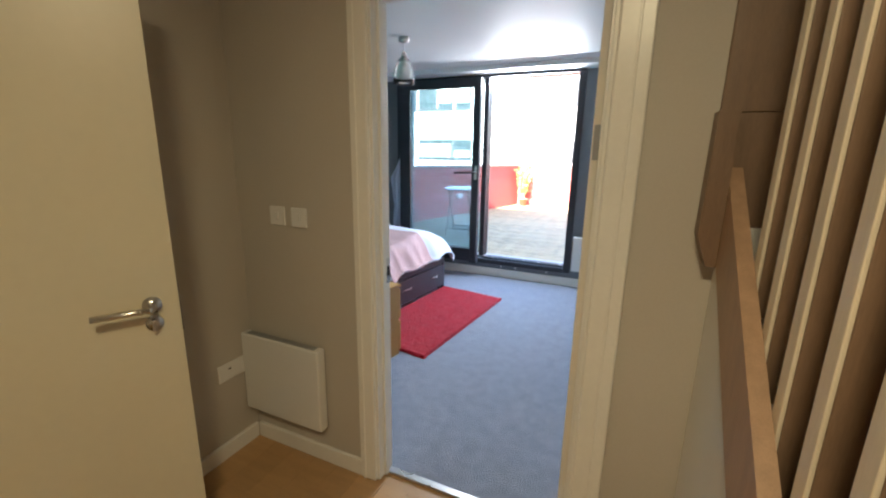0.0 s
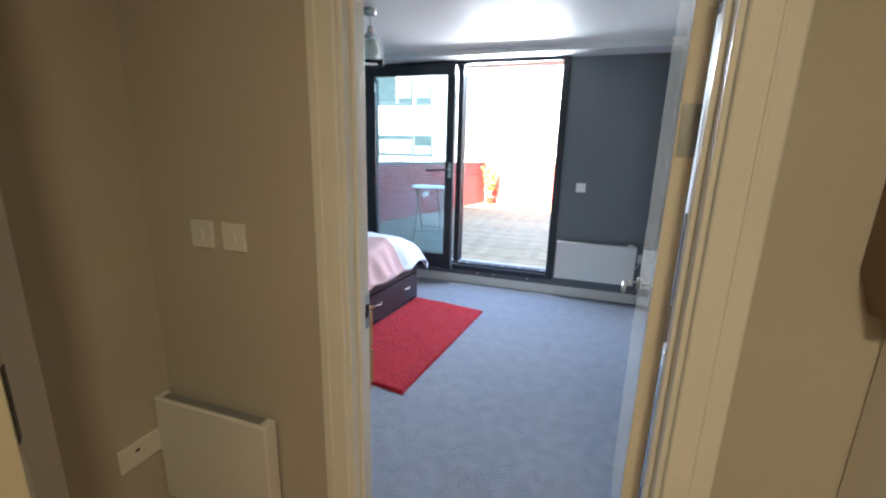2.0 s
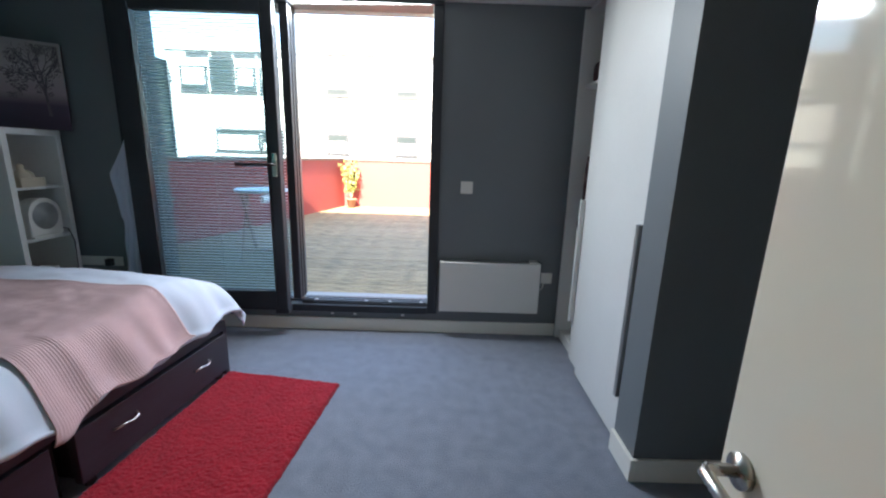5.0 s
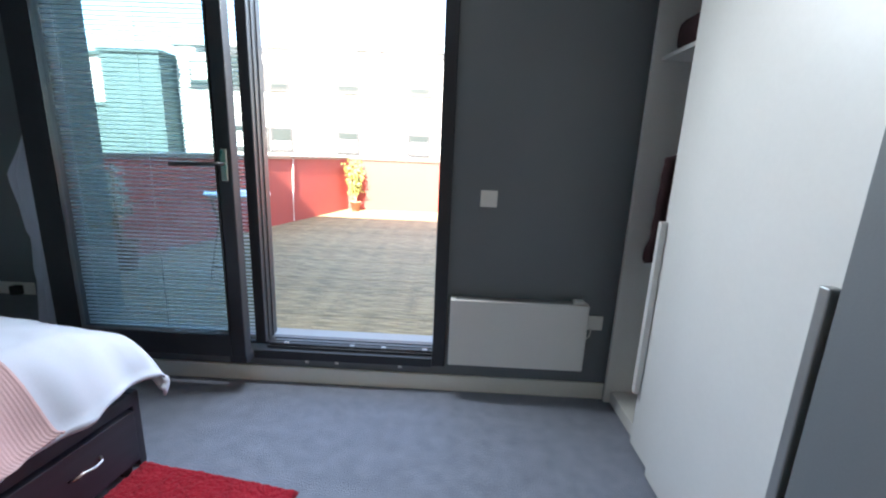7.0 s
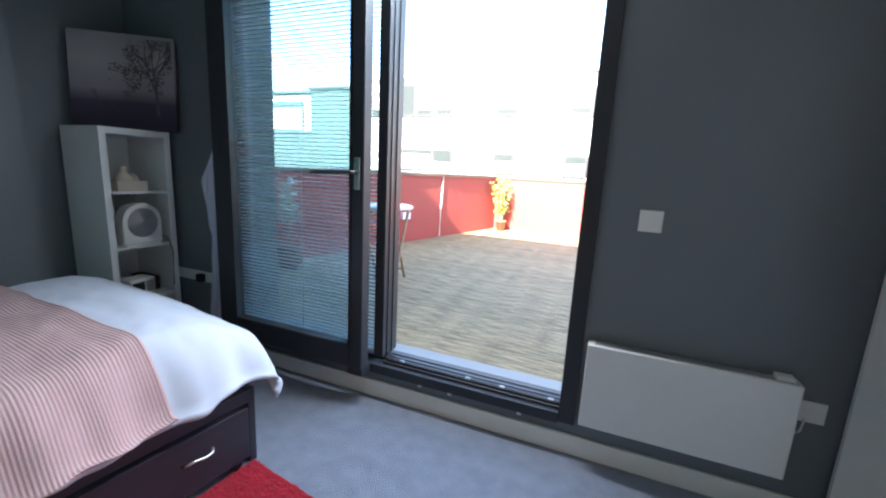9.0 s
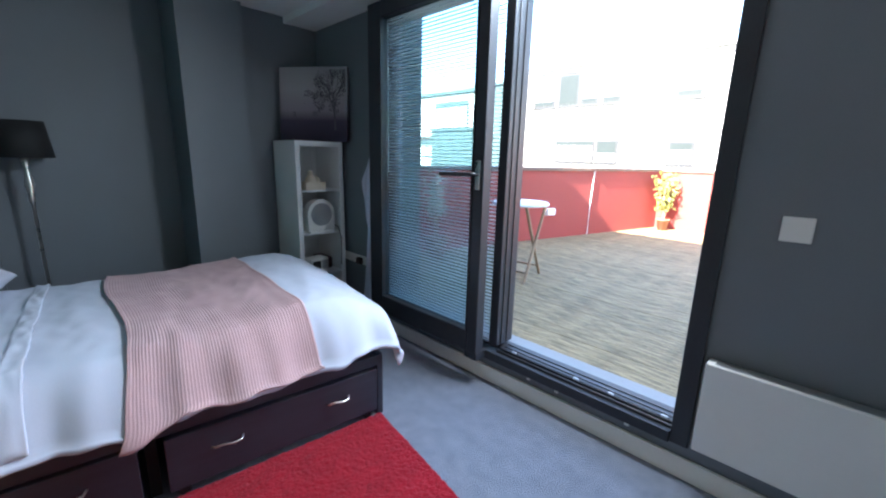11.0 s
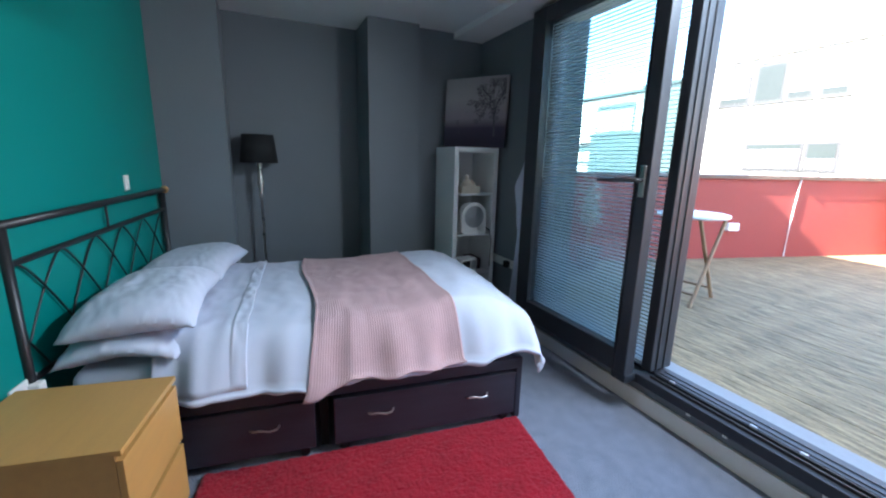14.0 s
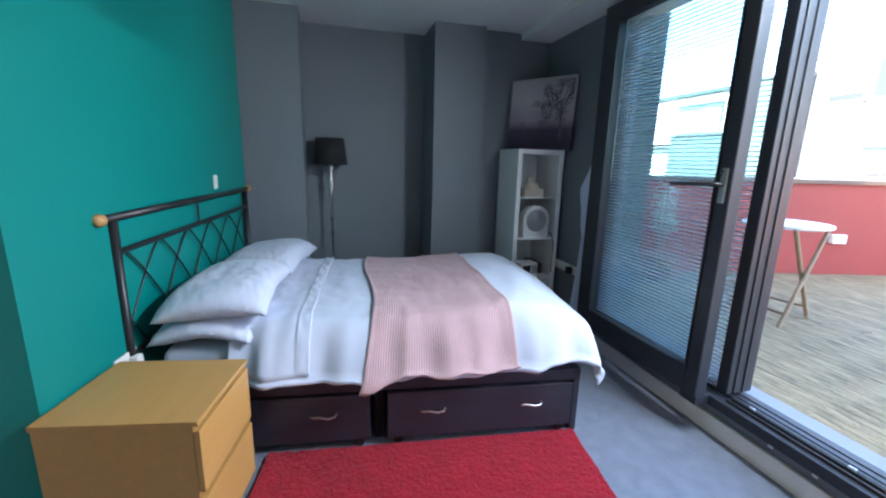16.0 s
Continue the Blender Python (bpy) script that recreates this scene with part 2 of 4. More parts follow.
structure("wall_column", boxed(-4.6, 3.64, 0, -3.72, 4.07, H), M_GREY, "grey painted column against the wall")
structure("wall_back", boxed(-4.6, 4.07, 0, -3.80, 4.95, H), M_GREY, "grey painted wall behind the shelf unit")
WX0, WX1, WZ0, WZ1 = -2.93, -0.645, 0.17, 2.40           # window opening
bm = bmesh.new()
box(bm, -4.6, WY, 0, WX0, 4.95, 2.7)
box(bm, WX1, WY, 0, 1.0, 4.95, 2.7)
box(bm, WX0, WY, -0.2, WX1, 4.95, WZ0)
box(bm, WX0, WY, WZ1, WX1, 4.95, 2.7)
structure("wall_window", bm, M_GREY, "dark grey wall around the balcony doors")
structure("wall_right", boxed(0.95, 1.365, 0, 1.1, 4.95, H), M_GREY, "grey painted side wall")
structure("wall_stub", boxed(0.25, 3.20, 0, 0.95, 3.40, H), M_GREY, "short grey wall beside the wardrobe")
bm = bmesh.new()
box(bm, -1.95, 1.27, 0, DX0 - 0.03, 1.365, 2.44)
box(bm, DX1 + 0.03, 1.27, 0, 1.1, 1.365, 2.44)
box(bm, DX0 - 0.03, 1.27, DH + 0.03, DX1 + 0.03, 1.365, 2.44)
structure("wall_hall", bm, M_HALL, "beige painted hall wall with the bedroom doorway")
bm = bmesh.new()
box(bm, -1.95, 0.83, 0, -1.80, 1.27, 2.44)
box(bm, -1.95, -1.6, 0, -1.80, 0.04, 2.44)
box(bm, -1.95, 0.04, 2.05, -1.80, 0.83, 2.44)
structure("wall_hall_left", bm, M_HALL, "beige painted hall side wall with a doorway")
# unseen box added behind the doorway so that no sky light leaks in
bm = bmesh.new()
box(bm, -2.75, -0.1, 0, -2.65, 1.0, 2.44)
box(bm, -2.65, -0.1, 0, -1.951, 0.0, 2.44)
box(bm, -2.65, 0.9, 0, -1.951, 1.0, 2.44)
box(bm, -2.75, -0.1, 2.44, -1.951, 1.0, 2.5)
box(bm, -2.75, -0.1, -0.2, -1.951, 1.0, -0.005)
structure("wall_light_seal", bm, M_HALL, "unseen box added to keep skylight out of the hall doorway")
structure("wall_hall_back", boxed(-1.95, -1.75, 0, 1.1, -1.6, 2.44), M_HALL, "beige hall end wall")
structure("wall_hall_right", boxed(1.0, -1.6, 0, 1.1, 1.27, 2.44), M_HALL, "beige wall behind the stairs")
structure("ceiling_hall", boxed(-1.95, -1.75, 2.44, 1.1, 1.36, 2.69), M_WHITE, "white hall ceiling", "ceiling")
structure("floor_hall", boxed(-1.95, -1.75, -0.2, 1.1, 1.34, -0.008), M_FLOOR, "honey wood hall floor", "floor")
# unseen roof edge, its height set to throw the house's shadow across the deck
structure("roof_shade_edge", boxed(-9.0, 4.97, 2.70, 9.0, 5.12, 3.65), M_FACADE, "unseen white roof edge added to shade the terrace", "roof")
structure("ground", boxed(-300, -300, -6.2, 300, 300, -6.0), M_GROUND, "street ground far below the terrace", "ground")

structure("wall_outer_return", boxed(-3.30, 4.951, -0.6, -2.95, 5.17, 2.699), M_CLAD, "grey outer wall return beside the balcony doors")

# skirtings and trim
structure("baseboard_window", boxed(-3.80, WY - 0.018, 0, 0.30, WY, 0.10, 0.004), M_GLOSS, "white skirting below the window", "skirting")
structure("baseboard_hall_left", boxed(-1.80, 0.926, -0.008, -1.782, 1.252, 0.078, 0.004), M_GLOSS, "white hall skirting", "skirting")
structure("baseboard_hall", boxed(-1.782, 1.252, -0.008, DX0 - 0.09, 1.27, 0.078, 0.004), M_GLOSS, "white hall skirting", "skirting")
structure("baseboard_hall_stairs", boxed(DX1 + 0.125, 1.252, -0.008, 0.13, 1.27, 0.078, 0.004), M_GLOSS, "white hall skirting", "skirting")
bm = bmesh.new()
box(bm, 0.232, 3.182, 0, 0.25, 3.40, 0.11, 0.003)
box(bm, 0.25, 3.182, 0, 0.95, 3.20, 0.11, 0.003)
structure("baseboard_stub", bm, M_GLOSS, "white skirting round the wall end", "skirting")
ang = math.atan2(TY1 - TY0, TX1 - TX0)
teal_dir = Vector((TX1 - TX0, TY1 - TY0, 0)).normalized()
teal_n = Vector((-teal_dir.y, teal_dir.x, 0))
if teal_n.y < 0:
    teal_n = -teal_n
TEAL = Matrix(((teal_dir.x, teal_n.x, 0, TX0), (teal_dir.y, teal_n.y, 0, TY0), (0, 0, 1, 0), (0, 0, 0, 1)))
sk = structure("baseboard_teal", boxed(0, 0, 0, 2.09, 0.018, 0.10, 0.004), M_GLOSS, "white skirting below the teal wall", "skirting")
sk.matrix_world = TEAL
# doorway lining
frame_1 = tagged(new("door_frame_1"), "white painted door frame with moulded architrave", "door frame", kind="structure")
for a, b in ((DX0 - 0.03, DX0), (DX1, DX1 + 0.03)):
    part("jamb", boxed(a, 1.262, 0, b, 1.373, DH, 0.002), M_GLOSS, frame_1)
part("head", boxed(DX0 - 0.03, 1.262, DH, DX1 + 0.03, 1.373, DH + 0.03, 0.002), M_GLOSS, frame_1)
part("stop", boxed(DX0, 1.300, 0, DX0 + 0.012, 1.328, DH, 0.002), M_GLOSS, frame_1)
part("stop", boxed(DX1 - 0.012, 1.300, 0, DX1, 1.328, DH, 0.002), M_GLOSS, frame_1)
for y0, y1 in ((1.246, 1.266), (1.368, 1.383)):
    for a, b, s in ((DX0 - 0.095, DX0 - 0.012, -1), (DX1 + 0.012, DX1 + 0.108, 1)):
        bm = boxed(a, y0, 0, b, y1, DH + 0.085, 0.006)
        if y0 < 1.3:
            for k in (0.052,):
                inner = (b if s < 0 else a) + s * k
                box(bm, min(inner, inner + s * 0.014), y0 - 0.004, 0, max(inner, inner + s * 0.008), y0 + 0.003, DH + 0.06, 0.002)
        part("architrave", bm, M_GLOSS, frame_1)
    part("architrave", boxed(DX0 - 0.012, y0, DH + 0.012, DX1 + 0.012, y1, DH + 0.085, 0.006), M_GLOSS, frame_1)
frame_2 = tagged(new("door_frame_2"), "cream painted door frame in the hall side wall", "door frame", kind="structure")
for y0, y1 in ((0.042, 0.07), (0.80, 0.828)):
    part("jamb", boxed(-1.945, y0, -0.008, -1.7985, y1, 2.02, 0.002), M_GLOSS, frame_2)
part("head", boxed(-1.945, 0.042, 2.0205, -1.7985, 0.828, 2.048, 0.002), M_GLOSS, frame_2)
for y0, y1 in ((-0.055, 0.058), (0.812, 0.925)):
    part("architrave", boxed(-1.799, y0, -0.008, -1.782, y1, 2.11, 0.005), M_GLOSS, frame_2)
part("architrave", boxed(-1.799, 0.0585, 2.032, -1.782, 0.8115, 2.11, 0.005), M_GLOSS, frame_2)
structure("trim_threshold", boxed(DX0, 1.322, -0.006, DX1, 1.358, 0.006, 0.003), M_STEEL, "metal carpet threshold strip", "trim")
keep = thing("strike_plate", Matrix.Identity(4), "steel strike plate in the door lining", "door hardware")
part("plate", boxed(DX0, 1.337, 0.935, DX0 + 0.003, 1.371, 1.045, 0.001), M_STEEL, keep)
# raised black block puts in the latch hole's shade; nothing is cut out
part("keep_hole_black", boxed(DX0 + 0.001, 1.345, 0.97, DX0 + 0.005, 1.362, 1.012), M_BLACK, keep, "black block for the shaded latch hole")

# ---- balcony doors ----
def window_unit():
    w = tagged(new("window_1"), "anthracite aluminium sliding balcony doors, one leaf slid open", "balcony door", kind="structure")
    fy0, fy1 = 4.66, 4.86
    def bar(name, *a, mat=M_FRAME, label=""):
        return part(name, boxed(*a, bevel=0.004), mat, w, label)
    bar("frame_head", WX0, fy0, 2.36, WX1, fy1, WZ1)
    bar("frame_jamb", WX0, fy0, 0.16, WX0 + 0.075, fy1, 2.36)
    bar("frame_jamb", -0.718, fy0 + 0.015, 0.16, WX1, fy1, 2.36)
    bar("frame_post", -1.772, 4.70, 0.245, -1.712, fy1, 2.36)
    for y in (4.735, 4.79):
        bar("glazing_fin", -1.7125, y, 0.245, -1.705, y + 0.012, 2.36, mat=M_IRON, label="black weather seal fin")
    bar("window_sill", WX0 + 0.075, fy0, 0.16, -0.718, 4.745, 0.215)
    bar("window_sill", WX0 + 0.075, 4.745, 0.16, -0.718, fy1, 0.225)
    for i, y in enumerate((4.69, 4.725, 4.765, 4.805)):
        bar("track", -1.703, y, 0.212, -0.72, y + 0.008, 0.230, mat=M_IRON, label="dark running track")
    for x in (-1.62, -1.22, -1.03, -0.78):
        bar("roller_stop", x, 4.735, 0.222, x + 0.028, 4.751, 0.234, mat=M_GREYALU, label="small steel roller stop")
    bar("outer_sill", WX0 + 0.02, 4.861, 0.14, -0.70, 4.99, 0.208, mat=M_OUTSILL, label="dull grey outer sill")
    for x in (-1.48, -1.30, -0.92):
        part("paint_chip", boxed(x, 4.697, 0.125, x + 0.022, 4.6995, 0.14, 0.001), M_WHITE, w, "small white chip in the paint")
    g = part("pane", boxed(WX0 + 0.07, 4.806, 0.225, -1.768, 4.814, 2.362), M_GLASS, w, "fixed blue-tinted pane")
    g.visible_shadow = False
    return w


window_unit()


def slid_leaf():
    w = thing("sliding_door_leaf", Matrix.Identity(4), "anthracite glazed door leaf slid in front of fixed pane", "balcony door")
    x0, x1, z0, z1, y0, y1 = -2.84, -1.766, 0.212, 2.352, 4.565, 4.635
    gx0, gx1, gz0, gz1 = -2.70, -1.842, 0.345, 2.25
    def bar(name, *a):
        return part(name, boxed(*a, bevel=0.006), M_FRAME, w)
    bar("stile", x0, y0, z0, gx0, y1, z1)
    bar("stile", gx1, y0, z0, x1, y1, z1)
    bar("rail", gx0, y0, z0, gx1, y1, gz0)
    bar("rail", gx0, y0, gz1, gx1, y1, z1)
    part("bead", boxed(gx1 - 0.010, y0 - 0.004, gz0, gx1, y0 + 0.01, gz1), M_IRON, w)
    part("bead", boxed(gx0, y0 - 0.004, gz0, gx0 + 0.010, y0 + 0.01, gz1), M_IRON, w)
    g = part("pane", boxed(gx0 - 0.003, 4.595, gz0 - 0.003, gx1 + 0.003, 4.603, gz1 + 0.003), M_GLASS, w, "blue-tinted glass pane")
    g.visible_shadow = False
    part("bracket", boxed(x1 - 0.10, y0 + 0.01, z0 - 0.045, x1, 4.66, z0 + 0.004, 0.004), M_FRAME, w, "black corner runner")
    h = part("lever_handle", bent(bmesh.new(), [(-1.803, y0, 1.285), (-1.803, y0 - 0.05, 1.285), (-1.833, y0 - 0.058, 1.285), (-2.02, y0 - 0.055, 1.278), (-2.05, y0 - 0.055, 1.276)], 0.011, 10), M_IRON, w, "black lever handle", True)
    part("escutcheon", boxed(-1.820, y0 - 0.010, 1.20, -1.786, y0, 1.36, 0.004), M_STEEL, h, "steel handle plate")
    return w


slid_leaf()


def venetian():
    w = thing("venetian_blind", pose(-2.32, 4.755, 0.0), "white slatted blind lowered over the fixed pane", "blind")
    me = None
    for i in range(91):
        z = 0.264 + i * 0.0226
        if me is None:
            b = sheet(lambda a, c: Vector(((a - 0.5) * 1.05, (c - 0.5) * 0.0250, 0.0030 * (1 - (2 * c - 1) ** 2) + 0.0035 * (c - 0.5))), 1, 4)
            s = part("slat", b, M_BLADE, w, smooth=True)
            me = s.data
        else:
            s = new("slat", me)
            s.parent = w
        s.location = (0, 0, z)
    part("headrail", boxed(-0.53, -0.02, 2.318, 0.53, 0.02, 2.356, 0.003), M_SLAT, w)
    part("bottom_rail", boxed(-0.53, -0.013, 0.238, 0.53, 0.013, 0.254, 0.003), M_SLAT, w)
    for x in (-0.42, 0.0, 0.42):
        part("ladder_cord", boxed(x - 0.001, -0.0135, 0.25, x + 0.001, -0.0125, 2.32), M_SLAT, w)
    part("tilt_wand", tube(bmesh.new(), (-0.50, -0.03, 2.32), (-0.50, -0.03, 1.25), 0.005), M_PLASTIC, w, "clear tilt wand")
    return w


venetian()


# ---- bedroom door ----
def lever(parent, x, y, z, side, along, reach=0.130):
    """Round rose with a straight steel lever. side: +-1 along x, along: +-1 along y."""
    r = part("rose", tube(bmesh.new(), (x, y, z), (x + side * 0.010, y, z), 0.026, seg=28), M_STEEL, parent, "round steel rose", True)
    part("lever", bent(bmesh.new(), [(x + side * 0.008, y, z), (x + side * 0.050, y, z), (x + side * 0.058, y + along * 0.008, z), (x + side * 0.060, y + along * reach, z)], 0.0095, 12), M_STEEL, r, smooth=True)


bd = thing("bedroom_door", pose(DX1 - 0.002, 1.388, 0, rz=-6.3), "white gloss bedroom door standing open on its hinges", "door")
part("leaf", boxed(-0.044, 0.014, 0.008, 0.0, 0.835, 2.02, 0.002), M_LEAF, bd)
lever(bd, -0.044, 0.782, 0.94, -1, -1)
lever(bd, 0.0, 0.782, 0.94, 1, -1)
part("latch_plate", boxed(-0.032, 0.835, 0.88, -0.012, 0.837, 1.00, 0.0005), M_STEEL, bd)
part("hinge_plate", boxed(-0.038, 0.0115, 1.47, 0.0, 0.0135, 1.585, 0.0005), M_GREYALU, bd, "worn steel hinge plate")
for z in (0.25, 1.02, 1.78):
    part("hinge", tube(bmesh.new(), (0.004, 0.002, z), (0.004, 0.002, z + 0.10), 0.007), M_STEEL, bd, "steel hinge knuckle")
for z, h, mt, lab in ((1.48, 0.11, M_GREYALU, "grey steel hinge leaf on the door lining"), (0.15, 0.10, M_GREYALU, "grey steel hinge leaf on the door lining"), (1.82, 0.09, M_GOLD, "brass hinge leaf on the door lining")):
    hl = thing("hinge_leaf", pose(DX1, 1.345, z), lab, "hinge", "hinges of the bedroom door")
    part("plate", boxed(-0.003, -0.018, 0, 0, 0.026, h, 0.001), mt, hl)
    for k in (0.2, 0.5, 0.8):
        part("screw", tube(bmesh.new(), (-0.005, 0.004, h * k), (-0.003, 0.004, h * k), 0.0045), M_STEEL, hl)

# ---- hall ----
fd = thing("hall_door", pose(-1.41, 0.700, 0, rz=-31.3), "plain cream hall door standing ajar", "door")
part("leaf", boxed(-0.046, -0.755, 0.004, 0.0, 0.0, 2.03, 0.002), M_HDOOR, fd)
lever(fd, 0.0, -0.072, 1.005, 1, -1, 0.145)
part("latch_plate", boxed(-0.036, 0.0, 0.90, -0.010, 0.002, 1.06, 0.0005), M_IRON, fd, "dark worn latch plate")
cyl = part("lock_escutcheon", tube(bmesh.new(), (0, -0.072, 0.945), (0.009, -0.072, 0.945), 0.024, seg=24), M_STEEL, fd, "round steel lock rose", True)
part("thumb_turn", boxed(0.009, -0.078, 0.925, 0.030, -0.066, 0.962, 0.003), M_STEEL, cyl)

def panel_heater(name, m, w, z0, z1, d, label, dial=True):
    h = thing(name, m, label, "heater")
    part("body", boxed(0, -d, z0, w, -0.012, z1, 0.006, 3), M_PLASTIC, h)
    part("rear_case", boxed(0.04, -0.014, z0 + 0.04, w - 0.04, 0.0, z1 - 0.04), M_SHELF, h)
    part("grille", boxed(0.03, -d + 0.012, z1 - 0.004, w - 0.03, -0.02, z1 + 0.002), M_GREYALU, h, "top air outlet grille")
    if dial:
        part("control", boxed(w - 0.085, -d + 0.015, z1, w - 0.025, -0.02, z1 + 0.018, 0.003), M_PLASTIC, h, "small control box")
    return h


panel_heater("panel_heater", pose(-1.795, 1.27, 0), 0.48, 0.195, 0.605, 0.065, "slim white electric panel heater on hall wall", False)
panel_heater("panel_heater", pose(-0.625, WY, 0), 0.765, 0.205, 0.60, 0.080, "wide white electric panel heater below bedroom switch")


def wall_plate(name, m, w, h, label, kind, rocker=True):
    p = thing(name, m, label, kind)
    part("plate", boxed(-w / 2, -0.009, -h / 2, w / 2, 0, h / 2, 0.003), M_PLASTIC, p)
    if rocker:
        part("rocker", boxed(-0.009, -0.013, -0.017, 0.009, -0.008, 0.017, 0.002), M_PLASTIC, p)
    return p


wall_plate("light_switch", pose(-1.425, 1.27, 1.20), 0.086, 0.086, "white square light switch on hall wall", "switch")
wall_plate("light_switch", pose(-1.55, 1.27, 1.20), 0.086, 0.086, "white square light switch on hall wall", "switch")
so = wall_plate("fused_spur", pose(-1.80, 1.14, 0.44, rz=90), 0.146, 0.086, "white double socket on hall side wall", "socket", False)
part("indicator", boxed(-0.02, -0.012, 0.01, -0.008, -0.008, 0.017), M_BLACK, so)
wall_plate("light_switch", pose(-0.445, WY, 1.155), 0.090, 0.090, "white blank plate on grey wall", "switch", False)
sp = wall_plate("fused_spur", pose(0.205, WY, 0.475), 0.086, 0.086, "white heater socket beside panel heater", "socket", False)
part("cable", bent(bmesh.new(), [(-0.02, -0.012, -0.03), (-0.03, -0.02, -0.08), (-0.055, -0.02, -0.10), (-0.085, -0.03, -0.085)], 0.004), M_PLASTIC, sp)


# stair screen beside the hall
ST_X = 0.12
structure("wall_stairs", prism(bmesh.new(), [(ST_X + 0.004, -1.6), (ST_X + 0.13, -1.6), (ST_X + 0.13, 1.266), (ST_X + 0.004, 1.266)], -0.008, 0.10), M_WHITE, "white plinth below the stair string")
bm = bmesh.new()
pts = [(-0.1, 0.02), (1.266, 0.02), (1.266, 1.21), (-0.1, 0.0)]
lo = [bm.verts.new((ST_X + 0.004, y, z + 0.10)) for y, z in pts]
hi = [bm.verts.new((ST_X + 0.10, y, z + 0.10)) for y, z in pts]
bm.faces.new(lo), bm.faces.new(hi[::-1])
for i in range(4):
    bm.faces.new((lo[i], hi[i], hi[(i + 1) % 4], lo[(i + 1) % 4]))
structure("wall_stairs_spandrel", bm, M_WHITE, "white painted spandrel below the stairs")
stairs = thing("staircase", Matrix.Identity(4), "brown timber staircase with a pale slatted screen", "staircase")
bm = bmesh.new()
pts = [(-0.5, -0.21), (1.266, 1.25), (1.266, 1.47), (-0.5, 0.06)]
lo = [bm.verts.new((ST_X - 0.005, y, z)) for y, z in pts]
hi = [bm.verts.new((ST_X + 0.028, y, z)) for y, z in pts]
bm.faces.new(lo), bm.faces.new(hi[::-1])
for i in range(4):
    bm.faces.new((lo[i], hi[i], hi[(i + 1) % 4], lo[(i + 1) % 4]))
part("string", bm, M_BROWN, stairs, "sloping brown stair string")
# slats with dark brown sides and a pale strip along the front edge
for i in range(10):
    y = 0.98 - i * 0.13
    zb = 1.20 + (y - 0.84) * 1.0
    sl = part("slat", boxed(ST_X + 0.036, y - 0.017, max(0.02, zb - 0.2), ST_X + 0.150, y + 0.017, 2.44, 0.002), M_DARKWOOD, stairs, "dark brown stair slat")
    part("edging", boxed(ST_X + 0.0285, y - 0.018, max(0.02, zb - 0.2), ST_X + 0.0355, y + 0.018, 2.44, 0.002), M_PALEWOOD, sl, "pale strip on the slat's front edge")
# plain brown panel added behind the gaps in place of the stair interior
part("backing", boxed(ST_X + 0.28, -0.9, 0.5, ST_X + 0.30, 1.266, 2.44), M_DARKWOOD, stairs, "brown panel added behind the slats")
bm = bmesh.new()
prof = [(0.062, 1.275), (0.090, 1.192), (0.114, 1.192), (0.114, 1.60), (0.066, 1.60)]
lo = [bm.verts.new((x, 1.195, z)) for x, z in prof]
hi = [bm.verts.new((x, 1.268, z)) for x, z in prof]
bm.faces.new(lo), bm.faces.new(hi[::-1])
for i in range(5):
    bm.faces.new((lo[i], hi[i], hi[(i + 1) % 5], lo[(i + 1) % 5]))
part("newel", bm, M_DARKWOOD, stairs, "dark wooden rail end on the wall")
part("wall_lining", boxed(0.077, 1.250, 1.601, ST_X + 0.28, 1.268, 2.44, 0.002), M_DARKWOOD, stairs, "brown timber lining on the wall")
part("wall_lining", boxed(0.1145, 1.252, 1.30, ST_X + 0.28, 1.267, 1.5995, 0.002), M_DARKWOOD, stairs, "brown timber lining on the wall")

# ---- wardrobe ----
wd = thing("wardrobe", Matrix.Identity(4), "white wardrobe with sliding doors, one end open", "wardrobe")
part("side_panel", boxed(0.30, 4.655, 0, 0.94, 4.678, 2.36, 0.001), M_SHELF, wd)
part("side_panel", boxed(0.325, 3.402, 0, 0.94, 3.424, 2.36, 0.001), M_SHELF, wd)
part("back_panel", boxed(0.92, 3.424, 0, 0.94, 4.655, 2.36), M_SHELF, wd)
part("top_panel", boxed(0.325, 3.424, 2.34, 0.92, 4.655, 2.36), M_SHELF, wd)
part("plinth", boxed(0.335, 3.424, 0, 0.92, 4.655, 0.07), M_SHELF, wd)
for z in (1.86,):
    part("shelf", boxed(0.34, 4.02, z, 0.92, 4.655, z + 0.02, 0.001), M_SHELF, wd)
part("partition", boxed(0.34, 4.00, 0.07, 0.92, 4.02, 2.34), M_SHELF, wd)
d1 = part("door", boxed(0.272, 3.41, 0.02, 0.294, 4.07, 2.36, 0.003), M_SHELF, wd, "near white sliding door")
part("handle", boxed(0.238, 3.412, 0.27, 0.2715, 3.442, 1.11, 0.004), M_GREYALU, d1, "long grey bar handle")
d2 = part("door", boxed(0.298, 3.95, 0.02, 0.320, 4.29, 2.36, 0.003), M_SHELF, wd, "far white sliding door")
part("handle", boxed(0.268, 4.265, 0.30, 0.2975, 4.292, 1.13, 0.004), M_SHELF, d2, "long white bar handle")
cl = solid("hanging_coat", sheet(lambda a, b: Vector((0.38 + 0.25 * a + 0.02 * wrinkle(a, b, 1, 5), 4.50 + 0.05 * math.sin(a * 14) * (0.4 + b) + 0.04 * b, 1.46 - 0.52 * b - 0.12 * abs(a - 0.5))), 20, 20), M_DARK, "dark maroon coat hanging inside the open wardrobe", "coat", True)
thicken(cl, 0.05, 0)
